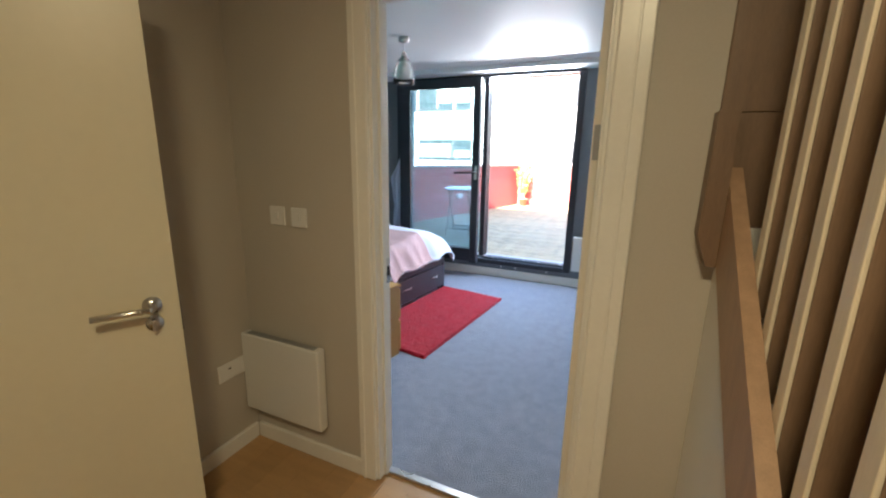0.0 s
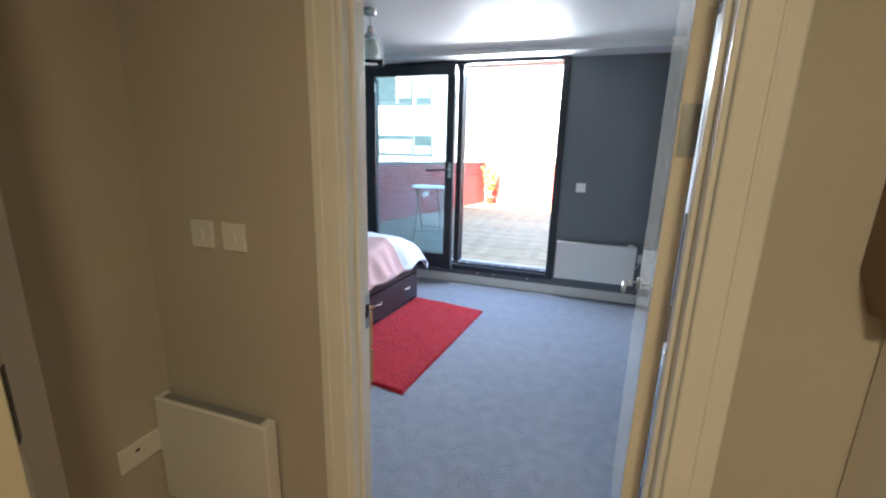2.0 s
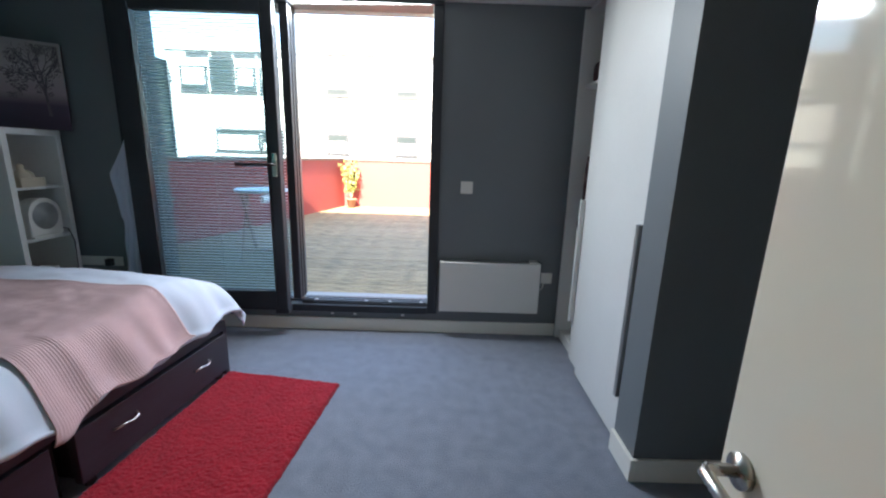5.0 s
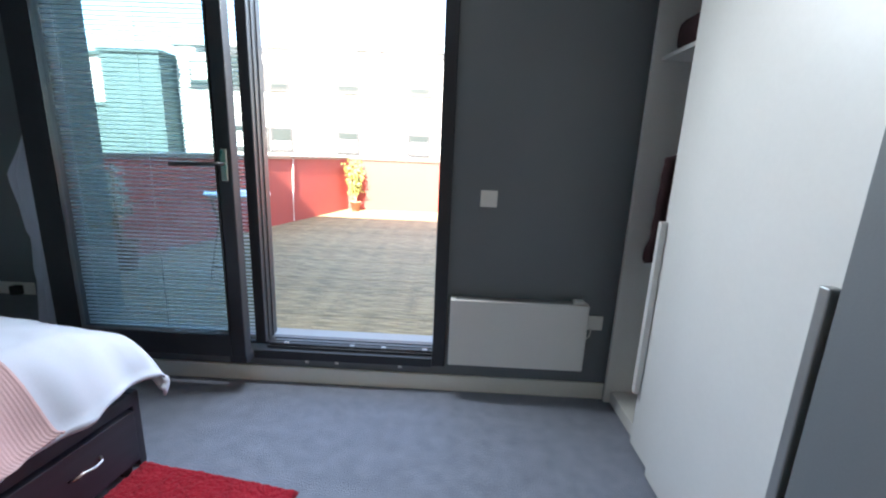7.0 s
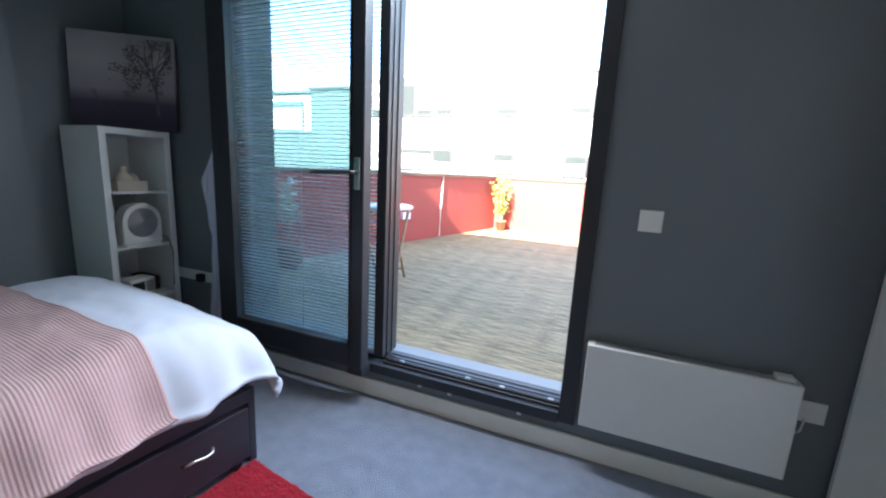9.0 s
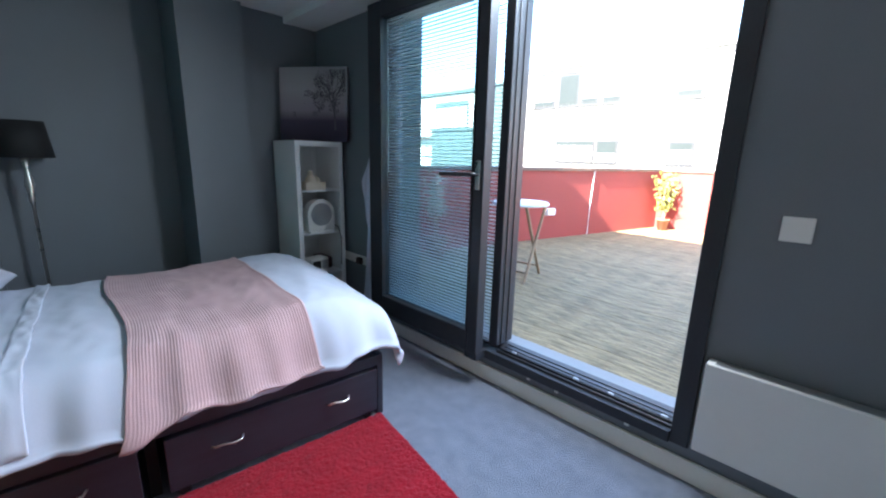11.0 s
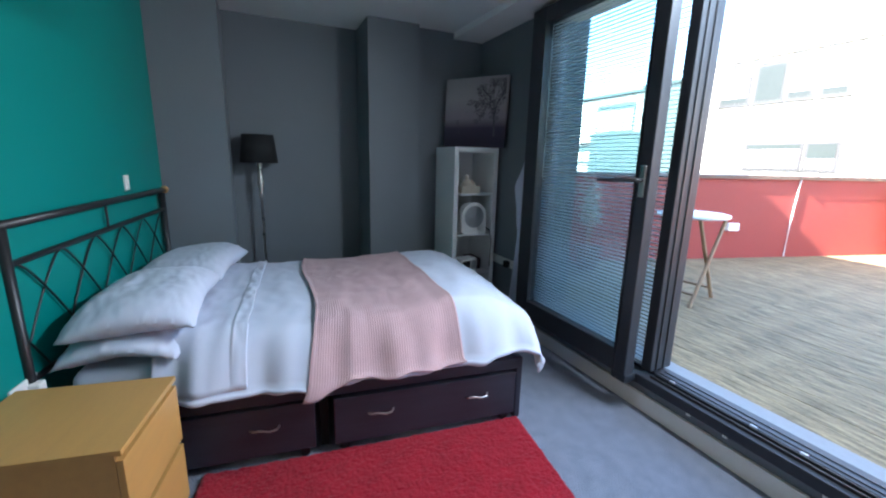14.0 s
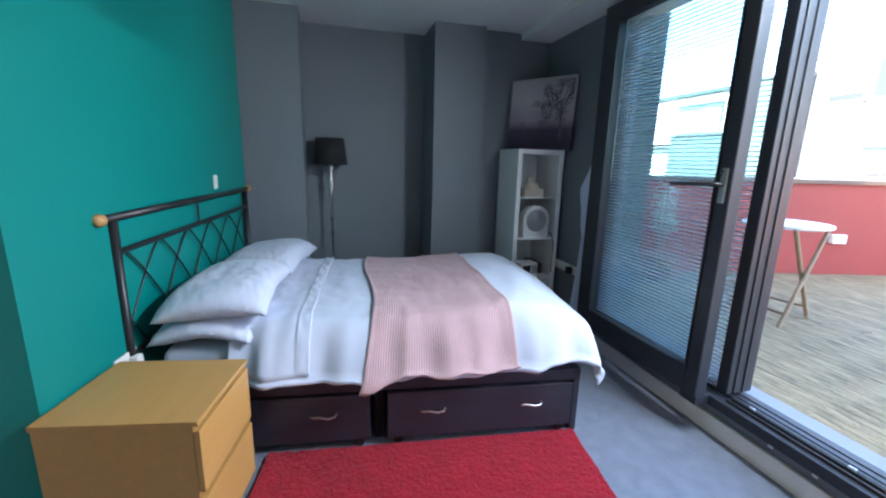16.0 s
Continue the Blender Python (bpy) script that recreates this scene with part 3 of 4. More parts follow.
solid("folded_clothes", boxed(0.36, 4.20, 1.88, 0.75, 4.60, 2.02, 0.04, 3), M_DARK, "dark folded clothes on the wardrobe shelf", "clothes", True)

# ---- bed ----
BED = Matrix(((-0.994, 0.108, 0, -2.155), (0.108, 0.994, 0, 2.005), (0, 0, 1, 0), (0, 0, 0, 1)))
BW, BL = 1.44, 2.01
bed = thing("bed", BED, "black-brown double bed with storage drawers, made up", "bed")
part("side_rail", boxed(0.0, 0.02, 0.292, 0.03, BL, 0.348, 0.003), M_BED, bed)
part("side_rail", boxed(BW - 0.03, 0.02, 0.292, BW, BL, 0.348, 0.003), M_BED, bed)
part("foot_rail", boxed(0.03, BL - 0.03, 0.08, BW - 0.03, BL, 0.348, 0.003), M_BED, bed)
part("slat_base", boxed(0.03, 0.02, 0.30, BW - 0.03, BL - 0.03, 0.345), M_BED, bed)
for u in (0.0, BW - 0.05):
    part("foot_leg", boxed(u, BL - 0.030, 0.0, u + 0.05, BL + 0.004, 0.352, 0.004), M_BED, bed)
    part("leg", boxed(u, 0.03, 0.0, u + 0.05, 0.08, 0.291), M_BED, bed)
part("centre_support", boxed(0.06, 0.978, 0.0, BW - 0.06, 1.018, 0.299), M_BLACK, bed)


def bed_drawer(v0, v1, handles, out):
    d = part("drawer", boxed(-out, v0, 0.046, 0.02, v1, 0.282, 0.004), M_BED, bed, "wide black-brown drawer front")
    part("drawer_box", boxed(0.02, v0 + 0.02, 0.052, 0.62, v1 - 0.02, 0.265), M_BED, d)
    for v in handles:
        b = bmesh.new()
        bent(b, [(-out - 0.002, v - 0.06, 0.184), (-out - 0.020, v - 0.05, 0.190), (-out - 0.024, v - 0.02, 0.193), (-out - 0.024, v + 0.02, 0.182), (-out - 0.020, v + 0.05, 0.186), (-out - 0.002, v + 0.06, 0.193)], 0.0048, 8)
        part("handle", b, M_STEEL, d, "wavy chrome pull", True)
    for v in (v0 + 0.05, v1 - 0.05):
        part("castor", tube(bmesh.new(), (0.0, v, 0.024), (0.022, v, 0.024), 0.022, seg=16), M_IRON, d)


bed_drawer(0.16, 0.957, (0.36, 0.746), 0.010)
bed_drawer(1.04, 1.968, (1.257, 1.746), 0.018)
# iron headboard
def hv(u):
    return -0.035 + 0.038 * u


for u in (0.012, BW + 0.02):
    p = part("headboard_post", tube(bmesh.new(), (u, hv(u), 0.0), (u, hv(u), 1.10), 0.015, 0.019, 16), M_IRON, bed, smooth=True)
top_rail = part("headboard_rail", tube(bmesh.new(), (-0.05, hv(-0.05), 1.105), (BW + 0.07, hv(BW + 0.07), 1.118), 0.0165, seg=16), M_IRON, bed, smooth=True)
for u, s in ((-0.05, -1), (BW + 0.07, 1)):
    b = bmesh.new()
    bmesh.ops.create_uvsphere(b, u_segments=16, v_segments=10, radius=0.026, matrix=Matrix.Translation((u + s * 0.008, hv(u), 1.105 if u < 0 else 1.118)) @ Matrix.Diagonal((1.15, 1, 1, 1)))
    part("finial", b, M_GOLD, top_rail, "turned beech wood finial", True)
part("headboard_rail", tube(bmesh.new(), (0.012, hv(0), 0.965), (BW + 0.02, hv(BW), 0.992), 0.0125, seg=12), M_IRON, bed)
part("headboard_rail", tube(bmesh.new(), (0.012, hv(0), 0.52), (BW + 0.02, hv(BW), 0.545), 0.0125, seg=12), M_IRON, bed)
part("spindle", tube(bmesh.new(), (BW * 0.5, hv(BW / 2), 0.97), (BW * 0.5, hv(BW / 2), 1.10), 0.006), M_IRON, bed)
for i in range(-1, 7):
    u0 = 0.05 + i * 0.27
    for way in (-1, 1):
        pts = []
        for k in range(15):
            f = k / 14
            uu = u0 + way * 0.34 * f ** 0.8
            if 0.012 <= uu <= BW + 0.02:
                pts.append((uu, hv(uu) + way * 0.005, 0.965 - f * 0.42))
        if len(pts) > 3:
            part("lattice_rod", bent(bmesh.new(), pts, 0.0044, 8), M_IRON, bed, smooth=True)

mattress = solid("mattress", boxed(0.03, 0.06, 0.350, BW - 0.03, BL - 0.06, 0.520, 0.05, 4), M_LINEN, "white sheeted mattress on the bed", "mattress", True)
mattress.matrix_world = BED


def duvet_at(s, v, lift=0.0):
    """A point on the cover: s from 0 (near hem) to 1 (far hem) across the bed, v metres from the headboard."""
    foot = max(0.0, (v - 1.76) / 0.34)
    sag = 0.085 * foot ** 2.5
    width = BW + 0.10 + 0.06 * foot
    u = -0.05 - 0.03 * foot + s * width
    e = min(s, 1 - s) * width
    edge = min(1.0, e / 0.20)
    drop = (0.208 - 0.075 * min(1.0, foot)) * (1 - math.sin(edge * math.pi / 2)) ** 1.15
    top = 0.603 + 0.026 * math.sin(s * math.pi) + 0.050 * math.exp(-((v - 1.78) / 0.30) ** 2) * (1 - 0.9 * (1 - edge) * max(0.0, 1 - foot))
    w = 0.009 * wrinkle(u, v, 0, 3.2) + 0.007 * wrinkle(u * 0.4, v, 3, 9) + 0.0045 * wrinkle(u * 0.7, v, 6, 17) + 0.006 * abs(wrinkle(u * 0.35 + 0.3 * v, v, 12, 11)) * max(0.0, wrinkle(u, v, 15, 2.5))
    hem = (1 - edge) * (0.020 * math.sin(v * 15 + 3 * wrinkle(v, 0, 0, 4)) + 0.022 * wrinkle(v, 0, 2, 9))
    z = top - drop - sag + w
    return Vector((u - hem * (1 if s < 0.5 else -1), v, max(0.352, z) + lift))


def duvet_fn(a, b):
    """The cover with its padded hem rolled under at the sides and the foot."""
    sb, sa = 0.92, 0.055
    p = duvet_at(min(1.0, max(0.0, (a - sa) / (1 - 2 * sa))), 0.34 + min(b, sb) * 1.84)
    if b > sb:
        t = (b - sb) / (1 - sb) * math.pi * 0.85
        r = 0.052 + 0.010 * wrinkle(a, 0, 1, 16)
        p += Vector((0, r * math.sin(t), -r * (1 - math.cos(t))))
    e = max(0.0, sa - a, a - 1 + sa)
    if e > 0:
        t = e / sa * math.pi * 0.8
        r = 0.013 + 0.006 * wrinkle(b, 0, 5, 18)
        p += Vector(((-1 if a < 0.5 else 1) * r * math.sin(t), 0, -r * (1 - math.cos(t))))
    return p


duvet = solid("duvet", sheet(duvet_fn, 110, 120), M_LINEN, "white cotton duvet spread over the bed", "duvet", True)
duvet.matrix_world = BED
thicken(duvet, 0.012)
fold = solid("turned_sheet", sheet(lambda a, b: duvet_at(a, 0.345 + 0.035 * (1 - a) * b + 0.315 * b + 0.006 * b * wrinkle(a, 0, 3, 9), 0.010 + (b > 0.82) * (0.007 + 0.007 * wrinkle(a, b * 0.4, 9, 26)) + 0.005 * wrinkle(a, b, 5, 6)), 140, 60), M_LINEN, "white top sheet turned back over the duvet", "sheet", True)
fold.matrix_world = BED
thicken(fold, 0.01)


def throw_fn(a, b):
    s = (a - 0.06) * 1.035
    v = 0.935 + b * (0.67 + 0.06 * (1 - a) ** 2) + 0.030 * wrinkle(a, 0, 7, 2.5) + 0.010 * wrinkle(a, b, 3, 6)
    v += 0.035 * math.sin(a * 6.0) * (1 - b) ** 2 - 0.03 * max(0.0, 0.12 - a) / 0.12 * (1 - b) ** 3
    rib = 0.0011 * math.sin(b * 2 * math.pi * 62)
    border = 0.004 * (math.exp(-((b - 0.012) / 0.012) ** 2) + math.exp(-((b - 0.988) / 0.012) ** 2))
    fold = 0.012 * math.exp(-((b - 0.16 - 0.10 * (1 - a)) / 0.035) ** 2) * max(0.0, 1 - a / 0.30)
    p = duvet_at(max(0.0, s), v, 0.014 + rib + border + fold)
    if a < 0.07:
        k = 1 - a / 0.07
        p.z -= k * (0.010 + 0.065 * (1 - b) ** 4 + 0.010 * math.sin(b * 17))
        p.x -= 0.030 * math.sin(k * 1.57)
    return p


throw = solid("throw_blanket", sheet(throw_fn, 80, 372), M_PINK, "pale pink ribbed knit throw across the bed", "blanket", True)
throw.matrix_world = BED
thicken(throw, 0.008)


def pillow(m, label, w=0.70, l=0.46, h=0.17, seed=0.0, droop=0.05):
    def half(sign):
        def fn(a, b):
            x, y = 2 * a - 1, 2 * b - 1
            k = max(0.0, (1 - x ** 4) * (1 - y ** 4)) ** 0.55
            pinch = 1 - 0.05 * (abs(y) ** 2) * (1 - abs(x))
            z = sign * h / 2 * k * (1 + 0.18 * wrinkle(x + seed, y, sign, 1.3)) + 0.005 * k * wrinkle(x + seed, y, sign * 2, 5) + 0.003 * wrinkle(x * 0.3 + seed, y + 0.5 * x, sign * 3, 10) * (k > 0.02)
            crease = 0.0016 * min(1.0, 3 * (1 - k)) * wrinkle(x * 2.2 + seed, y * 2.2, sign * 5, 6) + 0.006 * k * abs(wrinkle(x * 1.2 + seed, y * 0.5, sign * 4, 4)) + 0.007 * (1 - k) * wrinkle(x + seed, y, 8, 9)
            return Vector((x * w / 2 * pinch, y * l / 2 * (1 - 0.05 * (1 - abs(x))), z - crease - droop * (x * y) ** 2))
        return fn
    bm = sheet(half(1), 64, 48)
    low = sheet(half(-1), 64, 48)
    me = bpy.data.meshes.new("tmp")
    low.to_mesh(me)
    low.free()
    bm.from_mesh(me)
    bpy.data.meshes.remove(me)
    bmesh.ops.remove_doubles(bm, verts=bm.verts, dist=0.0008)
    p = tagged(link("pillow", bm, M_LINEN, True), label, "pillow", "pillows on the bed")
    p.matrix_world = BED @ m
    return p


pillow(pose(0.375, 0.245, 0.600, rx=1, rz=3), "lower white pillow at the bed's near side", 0.72, 0.43, 0.125, 1, 0.055)
pillow(pose(0.385, 0.262, 0.712, rx=2, rz=-3), "plump white pillow on top of another", 0.74, 0.46, 0.165, 4, 0.045)
pillow(pose(1.09, 0.255, 0.600, rx=1, rz=-2), "lower white pillow beside the far post", 0.70, 0.43, 0.125, 7, 0.05)
pillow(pose(1.08, 0.275, 0.700, rx=3, rz=4), "plump white pillow beside the far post", 0.72, 0.46, 0.16, 11, 0.04)

# ---- bedside chest ----
NS = pose(-1.812, 2.186, 0, rz=-9.5)
ns = thing("bedside_chest", NS, "birch veneer two-drawer bedside chest by the bed", "bedside table")
part("top", boxed(-0.205, -0.243, 0.532, 0.205, 0.243, 0.55, 0.0015), M_BIRCH, ns)
for x0, x1 in ((-0.20, -0.178), (0.178, 0.20)):
    part("side_panel", boxed(x0, -0.24, 0.0, x1, 0.222, 0.5315, 0.001), M_BIRCH, ns)
part("back_panel", boxed(-0.178, -0.24, 0.03, 0.178, -0.232, 0.5315), M_BIRCH, ns)
part("bottom", boxed(-0.178, -0.23, 0.03, 0.178, 0.20, 0.046), M_BIRCH, ns)
for z0, z1 in ((0.035, 0.272), (0.290, 0.520)):
    d = part("drawer", boxed(-0.20, 0.224, z0, 0.20, 0.243, z1 - 0.006, 0.0015), M_BIRCH, ns)
    part("drawer_box", boxed(-0.172, -0.22, z0 + 0.02, 0.172, 0.224, z1 - 0.05), M_BIRCH, d)

# ---- rug ----
RUG_O = Vector((-1.367, 2.374, 0))
RUG_U, RUG_V = Vector((-0.723, 0.110, 0)), Vector((0.158, 1.506, 0))


def rug_fn(a, b):
    p = RUG_O + RUG_U * a + RUG_V * b
    e = min(a, 1 - a) * 0.73, min(b, 1 - b) * 1.5
    k = min(1.0, min(e) / 0.012)
    t = 0.020 + 0.0045 * wrinkle(p.x, p.y, 0, 85) + 0.003 * wrinkle(p.x, p.y, 4, 40) + 0.003 * wrinkle(p.x, p.y, 4, 6)
    wob = 0.006 * wrinkle(p.x, p.y, 9, 40)
    return p + Vector((wob, wob, 0.003 + k * max(0.004, t)))


solid("rug", sheet(rug_fn, 150, 310), M_RUG, "red shaggy rug on the carpet beside the bed", "rug", True)

# ---- floor lamp ----
LX, LY = -4.0, 2.80
lamp = thing("floor_lamp", pose(LX, LY, 0), "black shaded floor lamp with a chrome stem", "lamp")
part("base", lathe(bmesh.new(), [(0.001, 0), (0.125, 0), (0.125, 0.012), (0.10, 0.022), (0.03, 0.03), (0.012, 0.05), (0.001, 0.051)]), M_STEEL, lamp, smooth=True)
part("stem", lathe(bmesh.new(), [(0.009, 0.04), (0.009, 1.02), (0.020, 1.04), (0.012, 1.07), (0.026, 1.14), (0.016, 1.20), (0.011, 1.24), (0.022, 1.29), (0.008, 1.32), (0.008, 1.40)], seg=16), M_STEEL, lamp, "turned chrome stem", True)
sh = part("shade", lathe(bmesh.new(), [(0.145, 1.305), (0.118, 1.525)]), M_BLACK, lamp, "tapered black drum shade", True)
thicken(sh, 0.003)
part("shade_ring", lathe(bmesh.new(), [(0.010, 1.40), (0.014, 1.405), (0.010, 1.41)], seg=12), M_STEEL, sh)

# ---- shelf unit, canvas and what stands on them ----
SX0, SX1, SY0, SY1 = -3.752, -3.362, 4.255, 4.665
su = thing("shelf_unit", pose(0, 0, 0), "tall white four-cube shelf unit in the corner", "shelf")
for y0, y1 in ((SY0, SY0 + 0.038), (SY1 - 0.038, SY1)):
    part("side_panel", boxed(SX0, y0, 0, SX1, y1, 1.47, 0.0015), M_SHELF, su)
for z0, z1 in ((0, 0.038), (0.379, 0.395), (0.727, 0.743), (1.075, 1.091), (1.432, 1.47)):
    part("shelf", boxed(SX0, SY0 + 0.0385, z0, SX1 - 0.001, SY1 - 0.0385, z1, 0.001), M_SHELF, su)
part("back_panel", boxed(SX0 - 0.004, SY0 + 0.02, 0.02, SX0 - 0.0005, SY1 - 0.02, 1.45), M_SHELF, su)

m_can = material("misty tree print", (0.30, 0.27, 0.30), 0.7, 0.1, 3.0, 60, 0.2)
nt = m_can.node_tree
co = nt.nodes.new("ShaderNodeTexCoord")
sep = nt.nodes.new("ShaderNodeSeparateXYZ")
nt.links.new(co.outputs["Object"], sep.inputs[0])
rmp = nt.nodes.new("ShaderNodeValToRGB")
rmp.color_ramp.elements[0].position, rmp.color_ramp.elements[0].color = 0.04, (0.035, 0.022, 0.045, 1)
rmp.color_ramp.elements[1].position, rmp.color_ramp.elements[1].color = 0.56, (0.30, 0.28, 0.29, 1)
for pos, c in ((0.16, (0.060, 0.040, 0.070, 1)), (0.24, (0.26, 0.21, 0.24, 1)), (0.40, (0.36, 0.32, 0.33, 1))):
    el = rmp.color_ramp.elements.new(pos)
    el.color = c
nt.links.new(sep.outputs["Z"], rmp.inputs["Fac"])
nt.links.new(rmp.outputs["Color"], nt.nodes["Principled BSDF"].inputs["Base Color"])
M_INK = material("dark tree ink", (0.085, 0.07, 0.085), 0.7, 0.2, 20, 80, 0.0)
CAN = Matrix.LocRotScale((-3.478, 4.470, 1.471), Euler((radians(-4), 0, radians(35.9))), None)
canvas = thing("canvas_print", CAN, "purple misty tree canvas leaning on the shelf unit", "picture")
part("canvas", boxed(-0.286, 0.0, 0.0, 0.286, 0.032, 0.572, 0.002), m_can, canvas)
bm = bmesh.new()
rng = random.Random(5)


def branch(x, z, a, l, r, depth):
    """Flat painted twigs on the canvas."""
    x2, z2 = x + l * math.sin(a), z + l * math.cos(a)
    x2, z2 = max(-0.27, min(0.27, x2)), max(0.02, min(0.55, z2))
    n = Vector((math.cos(a), 0, -math.sin(a))) * r
    q = [Vector((x, -0.0015, z)), Vector((x2, -0.0015, z2))]
    bm.faces.new([bm.verts.new(v) for v in (q[0] - n, q[0] + n, q[1] + n * 0.6, q[1] - n * 0.6)])
    if depth:
        for _ in range(3):
            branch(x2, z2, a + rng.uniform(-0.8, 0.8), l * rng.uniform(0.55, 0.85), r * 0.62, depth - 1)


branch(0.19, 0.09, -0.06, 0.15, 0.010, 6)
branch(-0.14, 0.12, 0.1, 0.04, 0.003, 3)
for k in range(1500):
    a, rad = rng.uniform(0, 6.28), rng.random() ** 0.55
    cx, cz, q = 0.10 + 0.19 * rad * math.cos(a), 0.365 + 0.19 * rad * math.sin(a), rng.uniform(0.0025, 0.0075)
    if abs(cx) < 0.275 and cz < 0.56 and wrinkle(cx, cz, 2, 13) > -0.12 + 0.25 * rad * rad:
        tw = rng.uniform(0, 3.1)
        bm.faces.new([bm.verts.new((cx + q * math.cos(tw + t), -0.0012 - 0.0000002 * k, cz + 0.6 * q * math.sin(tw + t))) for t in (0, 1.3, 2.6, 3.9, 5.1)])
part("tree_drawing", bm, M_INK, canvas, "dark leafy tree painted on canvas")["kind"] = "stuff"

fan = thing("fan_heater", pose(-3.42, 4.46, 0.743), "small round white fan heater on the shelf", "fan heater")
bm = bmesh.new()
arch = [(-0.118, 0.012), (0.118, 0.012)] + [(0.118 * math.cos(a), 0.150 + 0.122 * math.sin(a)) for a in (math.pi * k / 18 for k in range(19))]
lo = [bm.verts.new((0.048, y, z)) for y, z in arch]
hi = [bm.verts.new((-0.055, y * 0.95, 0.01 + (z - 0.01) * 0.96)) for y, z in arch]
front = bm.faces.new(lo)
bm.faces.new(hi[::-1])
for k in range(len(arch)):
    bm.faces.new((lo[k], hi[k], hi[(k + 1) % len(arch)], lo[(k + 1) % len(arch)]))
bmesh.ops.bevel(bm, geom=list(front.edges), offset=0.010, segments=3, affect="EDGES", profile=0.5)
part("housing", bm, M_PLASTIC, fan)
part("outlet", tube(bmesh.new(), (0.040, 0, 0.145), (0.0492, 0, 0.145), 0.092, seg=36), M_GREYALU, fan, "round grey outlet disc")
bm = bmesh.new()
for k in range(8):
    lathe(bm, [(0.012 + k * 0.0105, -0.050), (0.0145 + k * 0.0105, -0.053), (0.017 + k * 0.0105, -0.050)], seg=28)
for k in range(6):
    a = k * math.pi / 6
    tube(bm, (0.09 * math.cos(a), 0.09 * math.sin(a), -0.049), (-0.09 * math.cos(a), -0.09 * math.sin(a), -0.049), 0.0016, seg=6)
bmesh.ops.transform(bm, matrix=Matrix.Translation((0, 0, 0.150)) @ Matrix.Rotation(radians(-90), 4, "Y"), verts=bm.verts)
part("grille", bm, M_GREYALU, fan, "round wire grille", True)
part("foot", boxed(-0.050, -0.105, 0.0, 0.050, 0.105, 0.014, 0.004, 2), M_PLASTIC, fan)
part("flex", bent(bmesh.new(), [(-0.02, 0.11, 0.06), (0.05, 0.15, 0.03), (0.068, 0.165, -0.06), (0.066, 0.16, -0.30)], 0.004), M_BLACK, fan, "dark power flex")

rad = thing("clock_radio", pose(-3.44, 4.425, 0.395, rz=8), "white clock radio with a dark display on shelf", "radio")
part("case", boxed(-0.06, -0.085, 0.0, 0.06, 0.085, 0.125, 0.008), M_PLASTIC, rad)
part("display", boxed(0.058, -0.070, 0.035, 0.0625, 0.010, 0.105, 0.001), M_BLACK, rad, "black display window")
part("speaker", boxed(0.058, 0.020, 0.03, 0.0622, 0.075, 0.105, 0.001), M_GREYALU, rad)
b2 = thing("storage_basket", pose(-3.47, 4.46, 0.395), "dark woven basket behind the clock radio", "basket")
part("body", boxed(-0.2, 0.055, 0.0, 0.0, 0.14, 0.10, 0.01), M_DARK, b2)
orn = thing("storage_box", pose(-3.42, 4.44, 1.091), "small beige open box with trinkets on shelf", "box")
for y0, y1 in ((-0.105, -0.099), (0.059, 0.065)):
    part("side_panel", boxed(-0.06, y0, 0, 0.045, y1, 0.062, 0.0015), M_CREAM, orn)
for x0, x1 in ((-0.066, -0.0605), (0.0455, 0.051)):
    part("end_panel", boxed(x0, -0.105, 0, x1, 0.065, 0.062, 0.0015), M_CREAM, orn)
part("base", boxed(-0.06, -0.0985, 0, 0.045, 0.0585, 0.006), M_CREAM, orn)
ball = thing("trinket", pose(-3.43, 4.405, 1.0975), "rounded cream trinket standing in a box", "ornament")
part("body", lathe(bmesh.new(), [(0.001, 0), (0.032, 0.002), (0.046, 0.04), (0.044, 0.075), (0.026, 0.10), (0.016, 0.112), (0.022, 0.125), (0.012, 0.142), (0.001, 0.145)], seg=20), M_CREAM, ball, smooth=True)
jar = thing("jar", pose(-3.44, 4.460, 1.0975), "small cream lidded jar on the shelf", "jar")
part("pot", lathe(bmesh.new(), [(0.001, 0), (0.03, 0), (0.036, 0.04), (0.03, 0.075), (0.001, 0.076)], seg=20), M_CREAM, jar, smooth=True)
part("lid", lathe(bmesh.new(), [(0.031, 0.075), (0.02, 0.09), (0.006, 0.095), (0.006, 0.105), (0.001, 0.106)], seg=20), M_CREAM, jar, smooth=True)


# robe hanging on the wall beside the balcony doors
def robe_fn(a, b):
    if b < 0.22:
        left = 0.07 - 0.16 * b / 0.22
    elif b < 0.48:
        left = -0.09 + 0.035 * (b - 0.22) / 0.26
    else:
        left = -0.040 - 0.075 * (b - 0.48) / 0.52
    right = 0.092 - 0.045 * max(0, b - 0.35)
    y = -0.070 - 0.018 * math.cos(a * 17 + b * 2.5) - 0.014 * wrinkle(a, b, 0, 6) - 0.02 * math.sin(a * 3.1)
    return Vector((left + (right - left) * a, y, -b * 1.24))


robe = solid("bathrobe", sheet(robe_fn, 26, 40), M_LINEN, "white bathrobe hanging from a wall hook", "robe", True)
robe.matrix_world = pose(-2.915, WY, 1.46)
thicken(robe, 0.012)
hook = thing("wall_hook", pose(-2.90, WY, 1.44), "small steel wall hook behind the robe", "hook")
part("plate", boxed(-0.012, -0.006, -0.03, 0.012, 0, 0.03, 0.002), M_STEEL, hook)
part("prong", bent(bmesh.new(), [(0, -0.005, 0), (0, -0.03, -0.005), (0, -0.04, 0.02)], 0.004), M_STEEL, hook)
